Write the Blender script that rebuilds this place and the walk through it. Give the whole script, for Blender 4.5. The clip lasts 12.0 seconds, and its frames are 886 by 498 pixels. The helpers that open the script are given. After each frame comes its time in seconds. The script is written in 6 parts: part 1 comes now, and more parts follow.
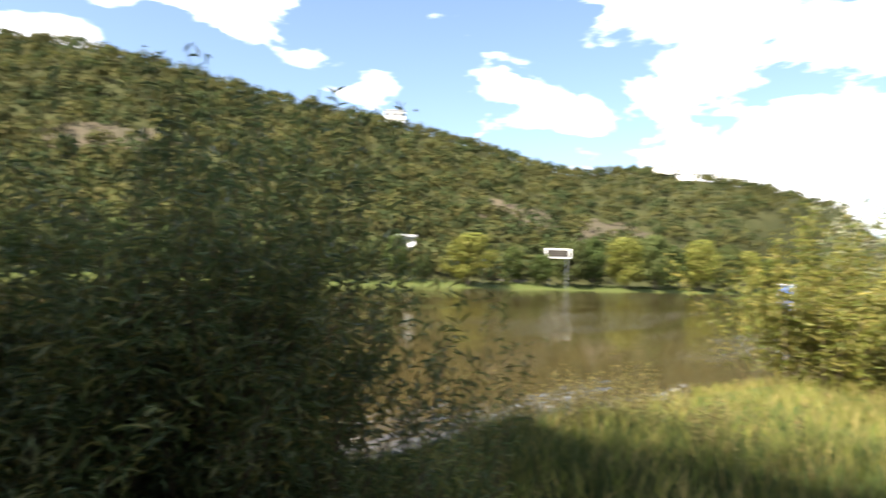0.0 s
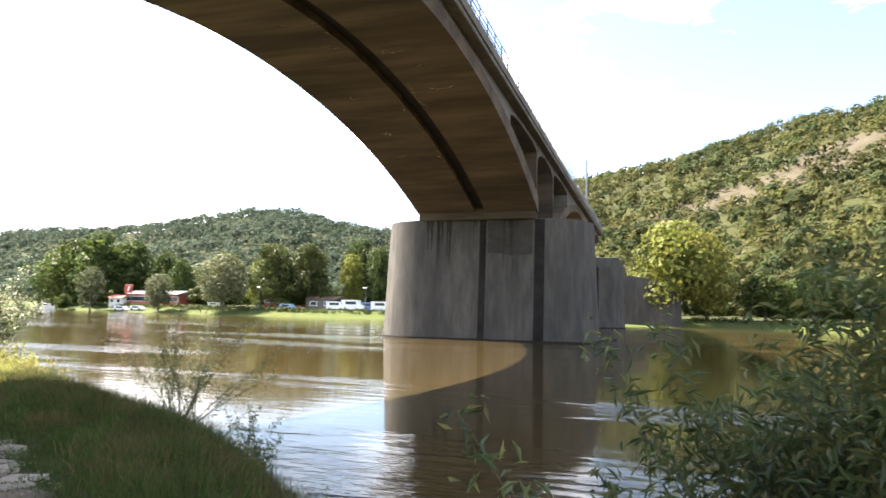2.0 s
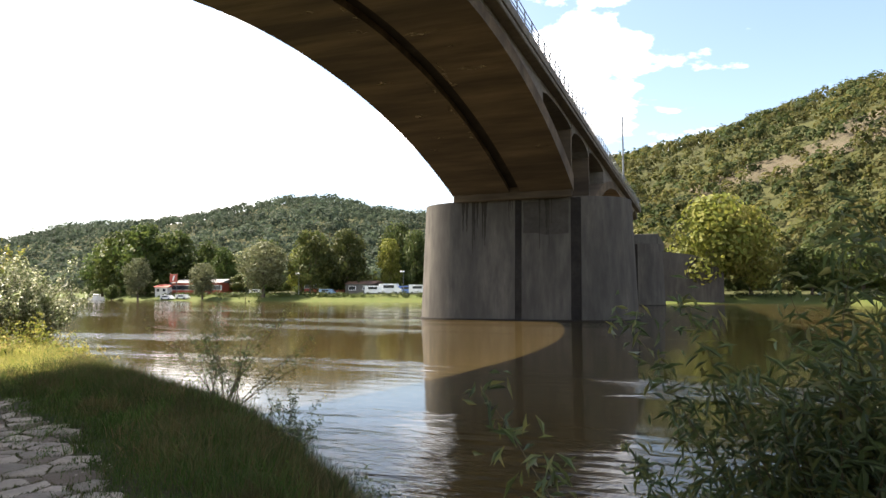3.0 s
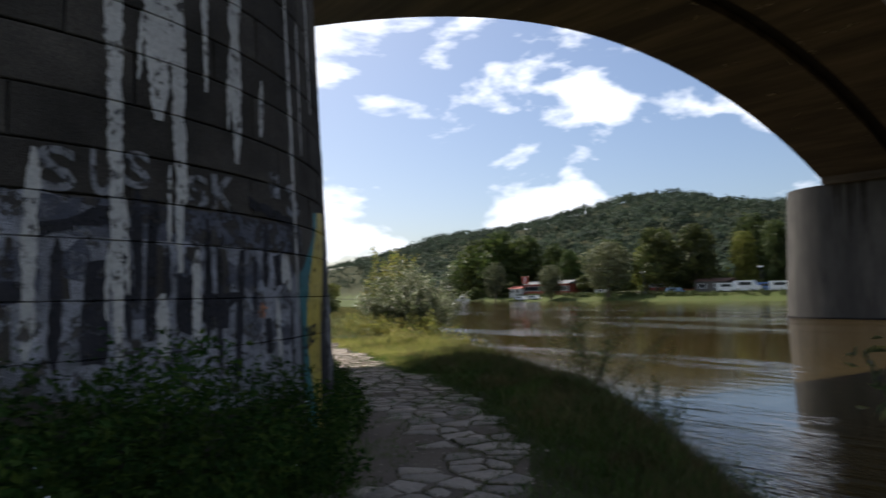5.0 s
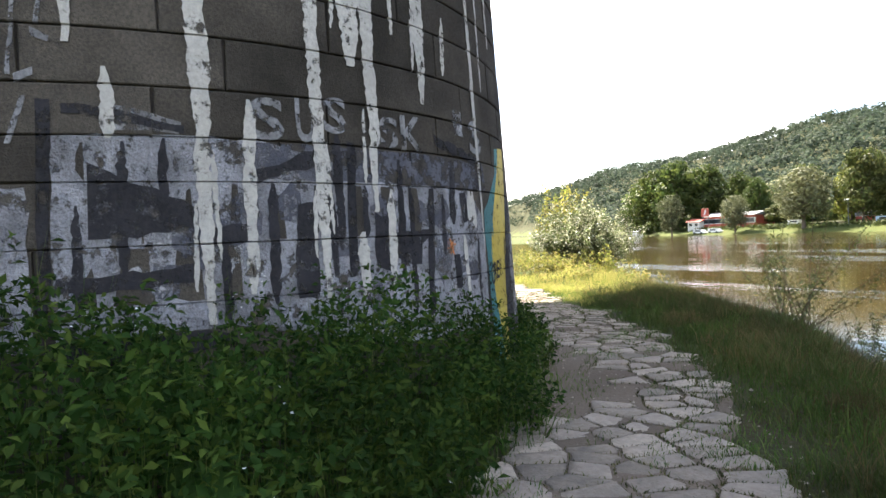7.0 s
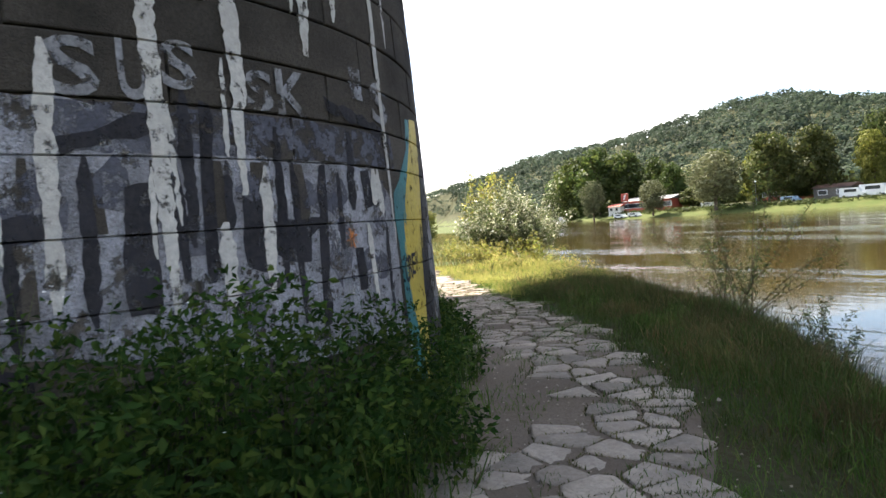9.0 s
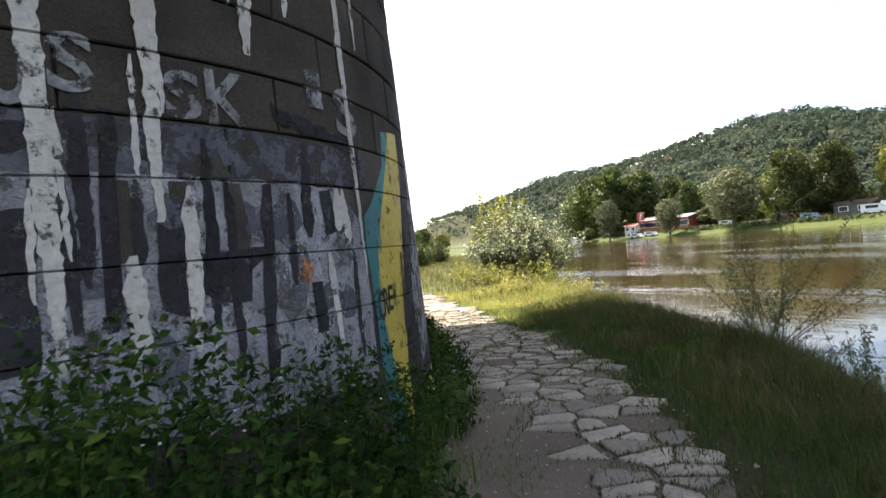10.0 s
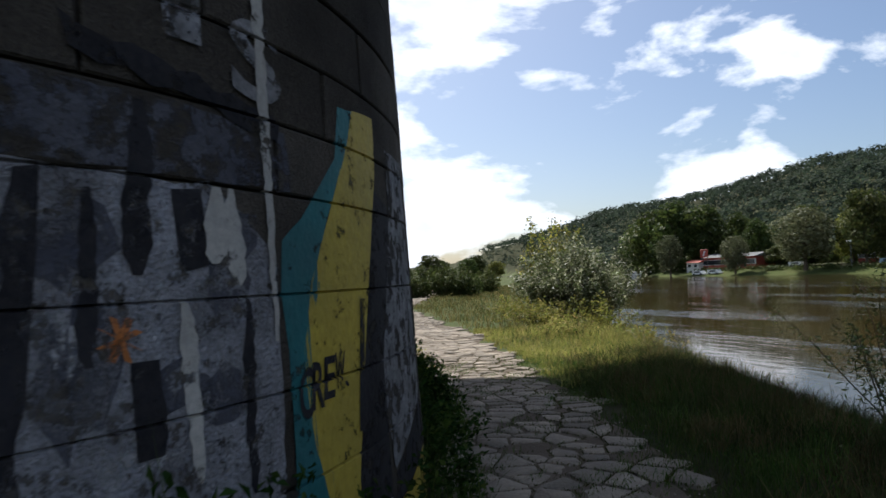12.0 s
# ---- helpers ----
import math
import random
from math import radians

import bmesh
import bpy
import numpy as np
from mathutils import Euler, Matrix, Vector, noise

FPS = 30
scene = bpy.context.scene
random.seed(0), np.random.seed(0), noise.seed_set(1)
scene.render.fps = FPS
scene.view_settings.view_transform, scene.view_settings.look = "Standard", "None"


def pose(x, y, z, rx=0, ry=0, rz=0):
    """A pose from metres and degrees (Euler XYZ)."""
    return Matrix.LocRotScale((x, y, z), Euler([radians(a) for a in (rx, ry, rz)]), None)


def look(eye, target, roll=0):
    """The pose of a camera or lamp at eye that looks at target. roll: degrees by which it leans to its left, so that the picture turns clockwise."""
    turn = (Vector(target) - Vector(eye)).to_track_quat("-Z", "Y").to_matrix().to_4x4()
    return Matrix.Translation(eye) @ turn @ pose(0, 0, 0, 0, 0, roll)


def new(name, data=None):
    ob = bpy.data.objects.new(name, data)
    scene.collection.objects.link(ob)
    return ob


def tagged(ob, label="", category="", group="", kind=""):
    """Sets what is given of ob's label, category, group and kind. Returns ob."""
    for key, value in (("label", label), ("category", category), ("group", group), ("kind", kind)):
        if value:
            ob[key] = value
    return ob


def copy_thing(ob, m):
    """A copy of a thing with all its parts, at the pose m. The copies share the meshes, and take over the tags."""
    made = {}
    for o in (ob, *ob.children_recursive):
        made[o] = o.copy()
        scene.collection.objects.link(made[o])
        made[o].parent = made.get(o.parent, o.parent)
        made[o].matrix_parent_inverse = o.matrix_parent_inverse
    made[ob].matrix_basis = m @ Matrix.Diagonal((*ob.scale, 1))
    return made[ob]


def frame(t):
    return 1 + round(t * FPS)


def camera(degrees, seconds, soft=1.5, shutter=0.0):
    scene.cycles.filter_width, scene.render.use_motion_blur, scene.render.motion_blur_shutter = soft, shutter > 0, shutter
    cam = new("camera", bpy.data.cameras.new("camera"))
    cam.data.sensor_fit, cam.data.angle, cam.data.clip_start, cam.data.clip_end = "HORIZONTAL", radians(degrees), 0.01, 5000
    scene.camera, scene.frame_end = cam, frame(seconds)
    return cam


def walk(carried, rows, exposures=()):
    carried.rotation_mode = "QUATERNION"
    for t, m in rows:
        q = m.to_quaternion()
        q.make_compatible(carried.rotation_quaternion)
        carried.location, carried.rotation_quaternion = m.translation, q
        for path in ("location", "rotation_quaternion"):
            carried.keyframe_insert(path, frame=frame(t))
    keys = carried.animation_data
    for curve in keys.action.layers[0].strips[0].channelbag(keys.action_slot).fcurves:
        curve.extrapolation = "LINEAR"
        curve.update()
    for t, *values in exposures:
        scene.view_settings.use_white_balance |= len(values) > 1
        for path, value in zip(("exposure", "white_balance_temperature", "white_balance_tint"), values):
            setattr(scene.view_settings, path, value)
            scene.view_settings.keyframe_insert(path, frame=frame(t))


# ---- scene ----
cam = camera(68.2, 12.0, 1.5, 0.3)
PATH = [
    (0, (15.591, -0.799, 0.097), (17.269, 0.286, 0.187), 2.1),
    (0.3, (15.739, -0.746, 0.097), (17.07, 0.745, 0.175), 1.7),
    (0.5, (15.825, -0.709, 0.096), (16.851, 1.006, 0.182), 0.1),
    (0.7, (15.89, -0.672, 0.096), (16.68, 1.164, 0.168), 0.6),
    (1, (15.945, -0.621, 0.094), (16.306, 1.344, 0.182), 1.9),
    (1.5, (15.909, -0.483, 0.114), (15.614, 1.489, 0.257), 2.0),
    (2, (15.888, -0.401, 0.124), (15.283, 1.497, 0.307), 1.3),
    (2.5, (15.893, -0.295, 0.098), (15.2, 1.575, 0.269), -0.2),
    (2.7, (15.908, -0.308, 0.117), (15.207, 1.56, 0.263), -0.2),
    (4.3, (16.273, -1.055, -0.01), (15.342, 0.712, 0.085), -1.7),
    (4.4, (16.277, -1.075, -0.013), (15.251, 0.639, 0.094), -1.3),
    (4.5, (16.266, -1.085, -0.011), (15.141, 0.566, 0.094), -1.7),
    (4.8, (16.255, -1.135, -0.007), (14.864, 0.297, 0.112), -2.0),
    (5, (16.236, -1.194, 0.0), (14.703, 0.082, 0.138), -1.1),
    (5.1, (16.229, -1.219, -0.004), (14.629, -0.026, 0.138), -1.4),
    (5.5, (16.213, -1.297, 0.011), (14.451, -0.37, 0.198), -2.0),
    (6, (16.206, -1.338, 0.003), (14.377, -0.54, 0.132), -1.8),
    (6.5, (16.174, -1.337, -0.012), (14.345, -0.529, 0.02), -2.0),
    (7, (16.098, -1.313, -0.022), (14.286, -0.468, -0.059), -2.4),
    (7.5, (15.984, -1.272, -0.044), (14.227, -0.319, -0.105), -2.6),
    (7.7, (15.906, -1.2, -0.056), (14.175, -0.203, -0.164), -3.0),
    (9.3, (14.859, -0.345, -0.057), (13.163, 0.713, -0.125), -4.7),
    (9.5, (14.773, -0.194, -0.07), (13.086, 0.877, -0.134), -5.2),
    (10, (14.43, 0.145, -0.035), (12.698, 1.145, -0.043), -4.8),
    (10.5, (14.002, 0.507, -0.012), (12.279, 1.523, -0.001), -3.2),
    (11, (13.603, 0.891, -0.061), (11.861, 1.871, -0.002), -5.0),
    (11.5, (13.179, 1.242, 0.002), (11.341, 2.025, 0.08), -0.8),
    (12, (12.714, 1.574, 0.06), (10.908, 2.428, 0.142), -2.0),
]
EXPOSURES = [(0.0, 2.08, 6500, 12), (0.5, 2.68, 6400, 15), (1.0, 3.48, 6400, 14), (1.6, 3.2, 6450, 13), (2.0, 2.88, 6450, 13), (2.4, 2.23, 6600, 12),
             (4.2, 2.21, 6900, 14), (4.6, 2.16, 6900, 14), (4.9, 1.03, 6200, 13), (5.2, 0.13, 5900, 12), (5.6, -0.07, 5900, 12), (6.0, 1.03, 6500, 13),
             (6.5, 2.18, 6800, 13), (7.2, 2.83, 6500, 12), (9.5, 2.25, 6500, 12), (10.4, 1.93, 6400, 12), (10.9, 0.78, 6100, 11), (11.5, 0.53, 5900, 11),
             (12.0, 0.53, 5900, 10)]
walk(cam, [(r[0], look(r[1], r[2], r[3])) for r in PATH], EXPOSURES)

# ---- world, sun and exposure ----
SUN_DIR = Vector((-0.86, 0.12, 1.0)).normalized()      # towards the sun
SUN_EL = math.asin(SUN_DIR.z)
SUN_AZ = math.atan2(SUN_DIR.x, SUN_DIR.y)

world = bpy.data.worlds.new("sky")
scene.world = world
world.use_nodes = True
wt = world.node_tree
wt.nodes.clear()
w_out = wt.nodes.new("ShaderNodeOutputWorld")
w_bg = wt.nodes.new("ShaderNodeBackground")
w_sky = wt.nodes.new("ShaderNodeTexSky")
w_sky.sky_type = "NISHITA"
w_sky.sun_disc = False
w_sky.sun_elevation = SUN_EL
w_sky.sun_rotation = SUN_AZ
w_sky.air_density, w_sky.dust_density, w_sky.ozone_density = 1.0, 1.6, 1.4
w_bg.inputs["Strength"].default_value = 0.071
# fair-weather cumulus over the blue
w_co = wt.nodes.new("ShaderNodeTexCoord")
w_sep = wt.nodes.new("ShaderNodeSeparateXYZ")
wt.links.new(w_co.outputs["Generated"], w_sep.inputs[0])


def wmath(op, a, b=None, c=None):
    n = wt.nodes.new("ShaderNodeMath")
    n.operation = op
    for i, v in enumerate((a, b, c)):
        if v is None:
            continue
        if isinstance(v, (int, float)):
            n.inputs[i].default_value = v
        else:
            wt.links.new(v, n.inputs[i])
    return n.outputs[0]


w_comb = wt.nodes.new("ShaderNodeCombineXYZ")           # cumulus, flattened towards the horizon
wt.links.new(w_sep.outputs[0], w_comb.inputs[0])
wt.links.new(w_sep.outputs[1], w_comb.inputs[1])
wt.links.new(wmath("MULTIPLY", w_sep.outputs[2], 2.3), w_comb.inputs[2])
w_no = wt.nodes.new("ShaderNodeTexNoise")
w_no.inputs["Scale"].default_value = 3.6
w_no.inputs["Detail"].default_value = 8.0
w_no.inputs["Roughness"].default_value = 0.52
w_no.inputs["Lacunarity"].default_value = 2.1
w_no.inputs["Distortion"].default_value = 0.2
wt.links.new(w_comb.outputs[0], w_no.inputs["Vector"])
w_ramp = wt.nodes.new("ShaderNodeValToRGB")
w_ramp.color_ramp.elements[0].position = 0.486
w_ramp.color_ramp.elements[1].position = 0.555
wt.links.new(wmath("SUBTRACT", w_no.outputs["Fac"], wmath("MULTIPLY", wmath("MAXIMUM", w_sep.outputs[2], 0.0), 0.09)), w_ramp.inputs[0])   # fewer overhead, where they are seen from below
w_shade = wt.nodes.new("ShaderNodeValToRGB")            # thick parts of the clouds are greyer
w_shade.color_ramp.elements[0].position = 0.57
w_shade.color_ramp.elements[0].color = (12.4, 12.4, 12.4, 1)
w_shade.color_ramp.elements[1].position = 0.72
w_shade.color_ramp.elements[1].color = (8.4, 8.6, 9.0, 1)
wt.links.new(w_no.outputs["Fac"], w_shade.inputs[0])
w_mix = wt.nodes.new("ShaderNodeMix")
w_mix.data_type = "RGBA"
wt.links.new(w_ramp.outputs[0], w_mix.inputs[0])
wt.links.new(w_sky.outputs[0], w_mix.inputs[6])
wt.links.new(w_shade.outputs[0], w_mix.inputs[7])
wt.links.new(w_mix.outputs[2], w_bg.inputs["Color"])
wt.links.new(w_bg.outputs[0], w_out.inputs[0])

sun_data = bpy.data.lights.new("sun", "SUN")
sun_data.energy = 5.0
sun_data.angle = radians(0.5)
sun_data.color = (1.0, 0.92, 0.79)
sun = new("sun", sun_data)
sun.matrix_world = look((-60, -20, 80), Vector((-60, -20, 80)) - SUN_DIR)

# ---- materials ----


def nmix(nt, fac, a, b):
    m = nt.nodes.new("ShaderNodeMix")
    m.data_type = "RGBA"
    for sock, v in ((m.inputs[0], fac), (m.inputs[6], a), (m.inputs[7], b)):
        if isinstance(v, (tuple, list)):
            sock.default_value = (*v[:3], 1)
        elif isinstance(v, (int, float)):
            sock.default_value = v
        else:
            nt.links.new(v, sock)
    return m.outputs[2]


def ncoord(nt, space, scale=(1, 1, 1)):
    if space == "world":
        out = nt.nodes.new("ShaderNodeNewGeometry").outputs["Position"]
    else:
        out = nt.nodes.new("ShaderNodeTexCoord").outputs["Object"]
    mp = nt.nodes.new("ShaderNodeMapping")
    mp.inputs["Scale"].default_value = scale
    nt.links.new(out, mp.inputs["Vector"])
    return mp.outputs[0]


def nnoise(nt, vec, scale, detail=5.0, rough=0.55, lo=0.35, hi=0.65):
    n = nt.nodes.new("ShaderNodeTexNoise")
    n.inputs["Scale"].default_value = scale
    n.inputs["Detail"].default_value = detail
    n.inputs["Roughness"].default_value = rough
    nt.links.new(vec, n.inputs["Vector"])
    r = nt.nodes.new("ShaderNodeMapRange")
    r.inputs[1].default_value, r.inputs[2].default_value = lo, hi
    nt.links.new(n.outputs["Fac"], r.inputs[0])
    return r.outputs[0]


def surface(name, a, b, rough=0.8, grain=8.0, patch=0.6, c=None, stretch=(1, 1, 1), bump=0.3, bump_scale=None,
            metal=0.0, space="world", vary="", depth=0.02):
    """A principled material: colours a and b mixed by patches, c by finer grain, with bump."""
    m = bpy.data.materials.new(name)
    m.use_nodes = True
    nt = m.node_tree
    bs = nt.nodes["Principled BSDF"]
    co = ncoord(nt, space, stretch)
    big = nnoise(nt, co, patch)
    fine = nnoise(nt, co, grain, 6.0, 0.65)
    col = nmix(nt, big, a, b)
    dark = tuple(v * 0.55 for v in (c or a)) if c is None else c
    f2 = nt.nodes.new("ShaderNodeMath")
    f2.operation = "MULTIPLY"
    nt.links.new(fine, f2.inputs[0])
    f2.inputs[1].default_value = 0.55
    col = nmix(nt, f2.outputs[0], col, dark)
    if vary:
        if vary == "island":
            rnd = nt.nodes.new("ShaderNodeNewGeometry").outputs["Random Per Island"]
        else:
            rnd = nt.nodes.new("ShaderNodeObjectInfo").outputs["Random"]
        hsv = nt.nodes.new("ShaderNodeHueSaturation")
        mr = nt.nodes.new("ShaderNodeMapRange")
        mr.inputs[3].default_value, mr.inputs[4].default_value = 0.72, 1.3
        nt.links.new(rnd, mr.inputs[0])
        nt.links.new(mr.outputs[0], hsv.inputs["Value"])
        nt.links.new(col, hsv.inputs["Color"])
        col = hsv.outputs[0]
    nt.links.new(col, bs.inputs["Base Color"])
    bs.inputs["Roughness"].default_value = rough
    bs.inputs["Metallic"].default_value = metal
    bs.inputs["Specular IOR Level"].default_value = 0.12 if rough >= 0.7 else 0.4
    if bump:
        bn = nt.nodes.new("ShaderNodeTexNoise")
        bn.inputs["Scale"].default_value = bump_scale or grain * 1.7
        bn.inputs["Detail"].default_value = 6.0
        nt.links.new(co, bn.inputs["Vector"])
        bp = nt.nodes.new("ShaderNodeBump")
        bp.inputs["Strength"].default_value = bump
        bp.inputs["Distance"].default_value = depth
        nt.links.new(bn.outputs["Fac"], bp.inputs["Height"])
        nt.links.new(bp.outputs[0], bs.inputs["Normal"])
    return m


def foliage(name, cols, rough=0.55, through_light=0.35, scale=0.25):
    """Leaves: a colour for each island out of three, with patches, partly letting light through."""
    m = bpy.data.materials.new(name)
    m.use_nodes = True
    nt = m.node_tree
    bs = nt.nodes["Principled BSDF"]
    out = nt.nodes["Material Output"]
    rnd = nt.nodes.new("ShaderNodeNewGeometry").outputs["Random Per Island"]
    ramp = nt.nodes.new("ShaderNodeValToRGB")
    ramp.color_ramp.elements[0].color = (*cols[0], 1)
    ramp.color_ramp.elements[1].color = (*cols[2], 1)
    e = ramp.color_ramp.elements.new(0.5)
    e.color = (*cols[1], 1)
    nt.links.new(rnd, ramp.inputs[0])
    co = ncoord(nt, "world")
    patch = nnoise(nt, co, scale, 3.0)
    info = nt.nodes.new("ShaderNodeObjectInfo").outputs["Random"]
    hsv = nt.nodes.new("ShaderNodeHueSaturation")
    mr = nt.nodes.new("ShaderNodeMapRange")
    mr.inputs[3].default_value, mr.inputs[4].default_value = 0.62, 1.28
    nt.links.new(patch, mr.inputs[0])
    nt.links.new(mr.outputs[0], hsv.inputs["Value"])
    mh = nt.nodes.new("ShaderNodeMapRange")
    mh.inputs[3].default_value, mh.inputs[4].default_value = 0.485, 0.512
    nt.links.new(info, mh.inputs[0])
    nt.links.new(mh.outputs[0], hsv.inputs["Hue"])
    nt.links.new(ramp.outputs[0], hsv.inputs["Color"])
    nt.links.new(hsv.outputs[0], bs.inputs["Base Color"])
    bs.inputs["Roughness"].default_value = rough
    bs.inputs["Specular IOR Level"].default_value = 0.15 if rough >= 0.6 else 0.4
    tr = nt.nodes.new("ShaderNodeBsdfTranslucent")
    nt.links.new(hsv.outputs[0], tr.inputs["Color"])
    mx = nt.nodes.new("ShaderNodeMixShader")
    mx.inputs[0].default_value = through_light
    nt.links.new(bs.outputs[0], mx.inputs[1])
    nt.links.new(tr.outputs[0], mx.inputs[2])
    nt.links.new(mx.outputs[0], out.inputs["Surface"])
    return m


def plain(name, col, rough=0.5, metal=0.0):
    return surface(name, col, tuple(v * 0.86 for v in col), rough, 14.0, 1.5, tuple(v * 0.8 for v in col), bump=0.08, metal=metal)


M_GRASS = surface("meadow_soil", (0.0558, 0.082, 0.0164), (0.082, 0.0935, 0.0246), 0.95, 9.0, 0.35, (0.0328, 0.0328, 0.0131), bump=0.8, depth=0.05)
M_FLOOR = surface("forest_floor", (0.0375, 0.042, 0.0135), (0.051, 0.051, 0.018), 0.95, 0.5, 0.06, (0.0225, 0.0255, 0.009), bump=0.8, depth=0.3)
# bank soil with the bridge's shade put into its colour
M_SOIL = surface("shade_darkened_soil", (0.035, 0.042, 0.014), (0.062, 0.052, 0.026), 0.95, 12.0, 0.6, (0.03, 0.028, 0.014), bump=0.8, depth=0.04)
M_DIRT = surface("trodden_dirt", (0.170, 0.136, 0.102), (0.115, 0.092, 0.068), 0.95, 30.0, 0.9, (0.085, 0.068, 0.05), bump=0.7, depth=0.02)
M_STONE = surface("path_stone", (0.335, 0.286, 0.228), (0.212, 0.183, 0.15), 0.85, 22.0, 2.2, (0.16, 0.134, 0.105), bump=0.7, vary="object", depth=0.025)
M_STONES = surface("path_stones", (0.335, 0.286, 0.228), (0.212, 0.183, 0.15), 0.85, 22.0, 2.2, (0.16, 0.134, 0.105), bump=0.7, vary="island", depth=0.025)
M_BLOCK = surface("weathered_block", (0.036, 0.032, 0.026), (0.100, 0.088, 0.072), 0.9, 42.0, 0.9, (0.022, 0.020, 0.018), bump=0.7, bump_scale=75.0, vary="object", depth=0.02)
M_JOINT = surface("old_mortar", (0.05, 0.045, 0.04), (0.08, 0.07, 0.06), 0.95, 20.0, 1.0, bump=0.4)
M_CONC = surface("pier_concrete", (0.096, 0.088, 0.075), (0.050, 0.047, 0.042), 0.9, 1.6, 0.3, (0.030, 0.028, 0.026), stretch=(1, 1, 0.22), bump=0.35, bump_scale=6.0, depth=0.03)
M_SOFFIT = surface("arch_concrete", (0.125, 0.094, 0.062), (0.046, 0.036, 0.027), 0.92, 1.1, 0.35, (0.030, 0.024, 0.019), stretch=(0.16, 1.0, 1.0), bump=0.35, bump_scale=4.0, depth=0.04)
M_DECKC = surface("deck_concrete", (0.165, 0.152, 0.132), (0.105, 0.096, 0.084), 0.9, 2.2, 0.2, (0.06, 0.055, 0.048), bump=0.3, depth=0.03)
M_STAIN = surface("rusty_stain", (0.028, 0.024, 0.020), (0.040, 0.035, 0.029), 0.9, 3.0, 0.5, (0.02, 0.018, 0.015), bump=0.3)
M_SOOT = surface("soot", (0.040, 0.036, 0.031), (0.055, 0.050, 0.043), 0.9, 3.0, 0.6, (0.028, 0.025, 0.022), bump=0.3)
M_STEEL = surface("painted_steel", (0.16, 0.18, 0.20), (0.12, 0.13, 0.14), 0.55, 10.0, 1.0, bump=0.1, metal=0.3)
M_DARK = surface("dark_concrete", (0.014, 0.012, 0.011), (0.026, 0.023, 0.020), 0.85, 3.0, 0.4, bump=0.3)
M_BARK = surface("bark", (0.10, 0.08, 0.06), (0.16, 0.13, 0.10), 0.95, 12.0, 2.0, (0.05, 0.04, 0.03), stretch=(1, 1, 0.25), bump=0.8)
M_TWIG = surface("twig_bark", (0.10, 0.085, 0.05), (0.16, 0.12, 0.07), 0.8, 30.0, 3.0, bump=0.3)
M_WILLOW = foliage("willow_leaf", ((0.070, 0.114, 0.042), (0.118, 0.168, 0.058), (0.25, 0.24, 0.068)), 0.42, 0.45, 1.2)
# yellow leaf, its colour also raised for plants that stand in the sun
M_WILLOW_SUN = foliage("sunlit_yellow_willow_leaf", ((0.13, 0.165, 0.030), (0.20, 0.205, 0.042), (0.29, 0.24, 0.06)), 0.5, 0.55, 0.8)
M_SILVER = foliage("silver_leaf", ((0.055, 0.080, 0.025), (0.15, 0.175, 0.07), (0.45, 0.44, 0.31)), 0.4, 0.45, 0.8)
M_NETTLE = foliage("nettle_leaf", ((0.016, 0.042, 0.007), (0.029, 0.066, 0.011), (0.078, 0.115, 0.019)), 0.8, 0.42, 1.4)
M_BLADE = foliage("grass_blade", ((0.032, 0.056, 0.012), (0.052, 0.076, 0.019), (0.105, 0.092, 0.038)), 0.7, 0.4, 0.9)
M_RANK = foliage("rank_grass", ((0.036, 0.085, 0.012), (0.060, 0.115, 0.020), (0.115, 0.145, 0.040)), 0.6, 0.4, 1.1)
# lighter copy of the bank's blades: sunlight put into the colour
M_SUNGRASS = foliage("sun_brightened_grass", ((0.16, 0.20, 0.040), (0.25, 0.26, 0.064), (0.40, 0.32, 0.12)), 0.7, 0.5, 0.7)
M_DRY = foliage("dry_grass", ((0.088, 0.0924, 0.0264), (0.141, 0.123, 0.044), (0.211, 0.167, 0.066)), 0.7, 0.5, 0.5)
M_MOSS = foliage("joint_moss", ((0.045, 0.055, 0.014), (0.070, 0.076, 0.022), (0.115, 0.10, 0.040)), 0.8, 0.3, 1.5)
M_STRAW = foliage("straw_grass", ((0.0743, 0.0675, 0.0243), (0.115, 0.0945, 0.0378), (0.169, 0.128, 0.0567)), 0.7, 0.4, 0.5)
M_TREE = foliage("tree_leaf", ((0.042, 0.0622, 0.0168), (0.0605, 0.079, 0.0218), (0.0882, 0.0966, 0.0302)), 0.6, 0.35, 0.06)
M_TREE_DARK = foliage("dark_tree_leaf", ((0.0378, 0.0636, 0.0155), (0.0568, 0.0843, 0.0206), (0.086, 0.107, 0.0284)), 0.6, 0.4, 0.06)
M_TREE_YEL = foliage("yellow_tree_leaf", ((0.115, 0.135, 0.024), (0.155, 0.165, 0.032), (0.20, 0.19, 0.044)), 0.6, 0.4, 0.06)
M_TREE_GREY = foliage("grey_willow_leaf", ((0.0882, 0.101, 0.0462), (0.122, 0.13, 0.063), (0.168, 0.172, 0.0924)), 0.6, 0.3, 0.06)
M_WOOD_NEAR = foliage("hill_wood", ((0.048, 0.0576, 0.016), (0.0624, 0.0688, 0.02), (0.0896, 0.0832, 0.0272)), 0.85, 0.4, 0.035)
M_WOOD_DARK = foliage("dark_hill_wood", ((0.024, 0.0384, 0.0136), (0.032, 0.048, 0.016), (0.048, 0.0608, 0.0208)), 0.85, 0.4, 0.035)
# bluish distance haze is mixed into these leaf colours
M_WOOD_FAR = foliage("hazed_hill_wood", ((0.0353, 0.0521, 0.0353), (0.0437, 0.0613, 0.0395), (0.0554, 0.0714, 0.0437)), 0.85, 0.4, 0.025)
M_WHITE = plain("white_paint", (0.78, 0.78, 0.76), 0.5)
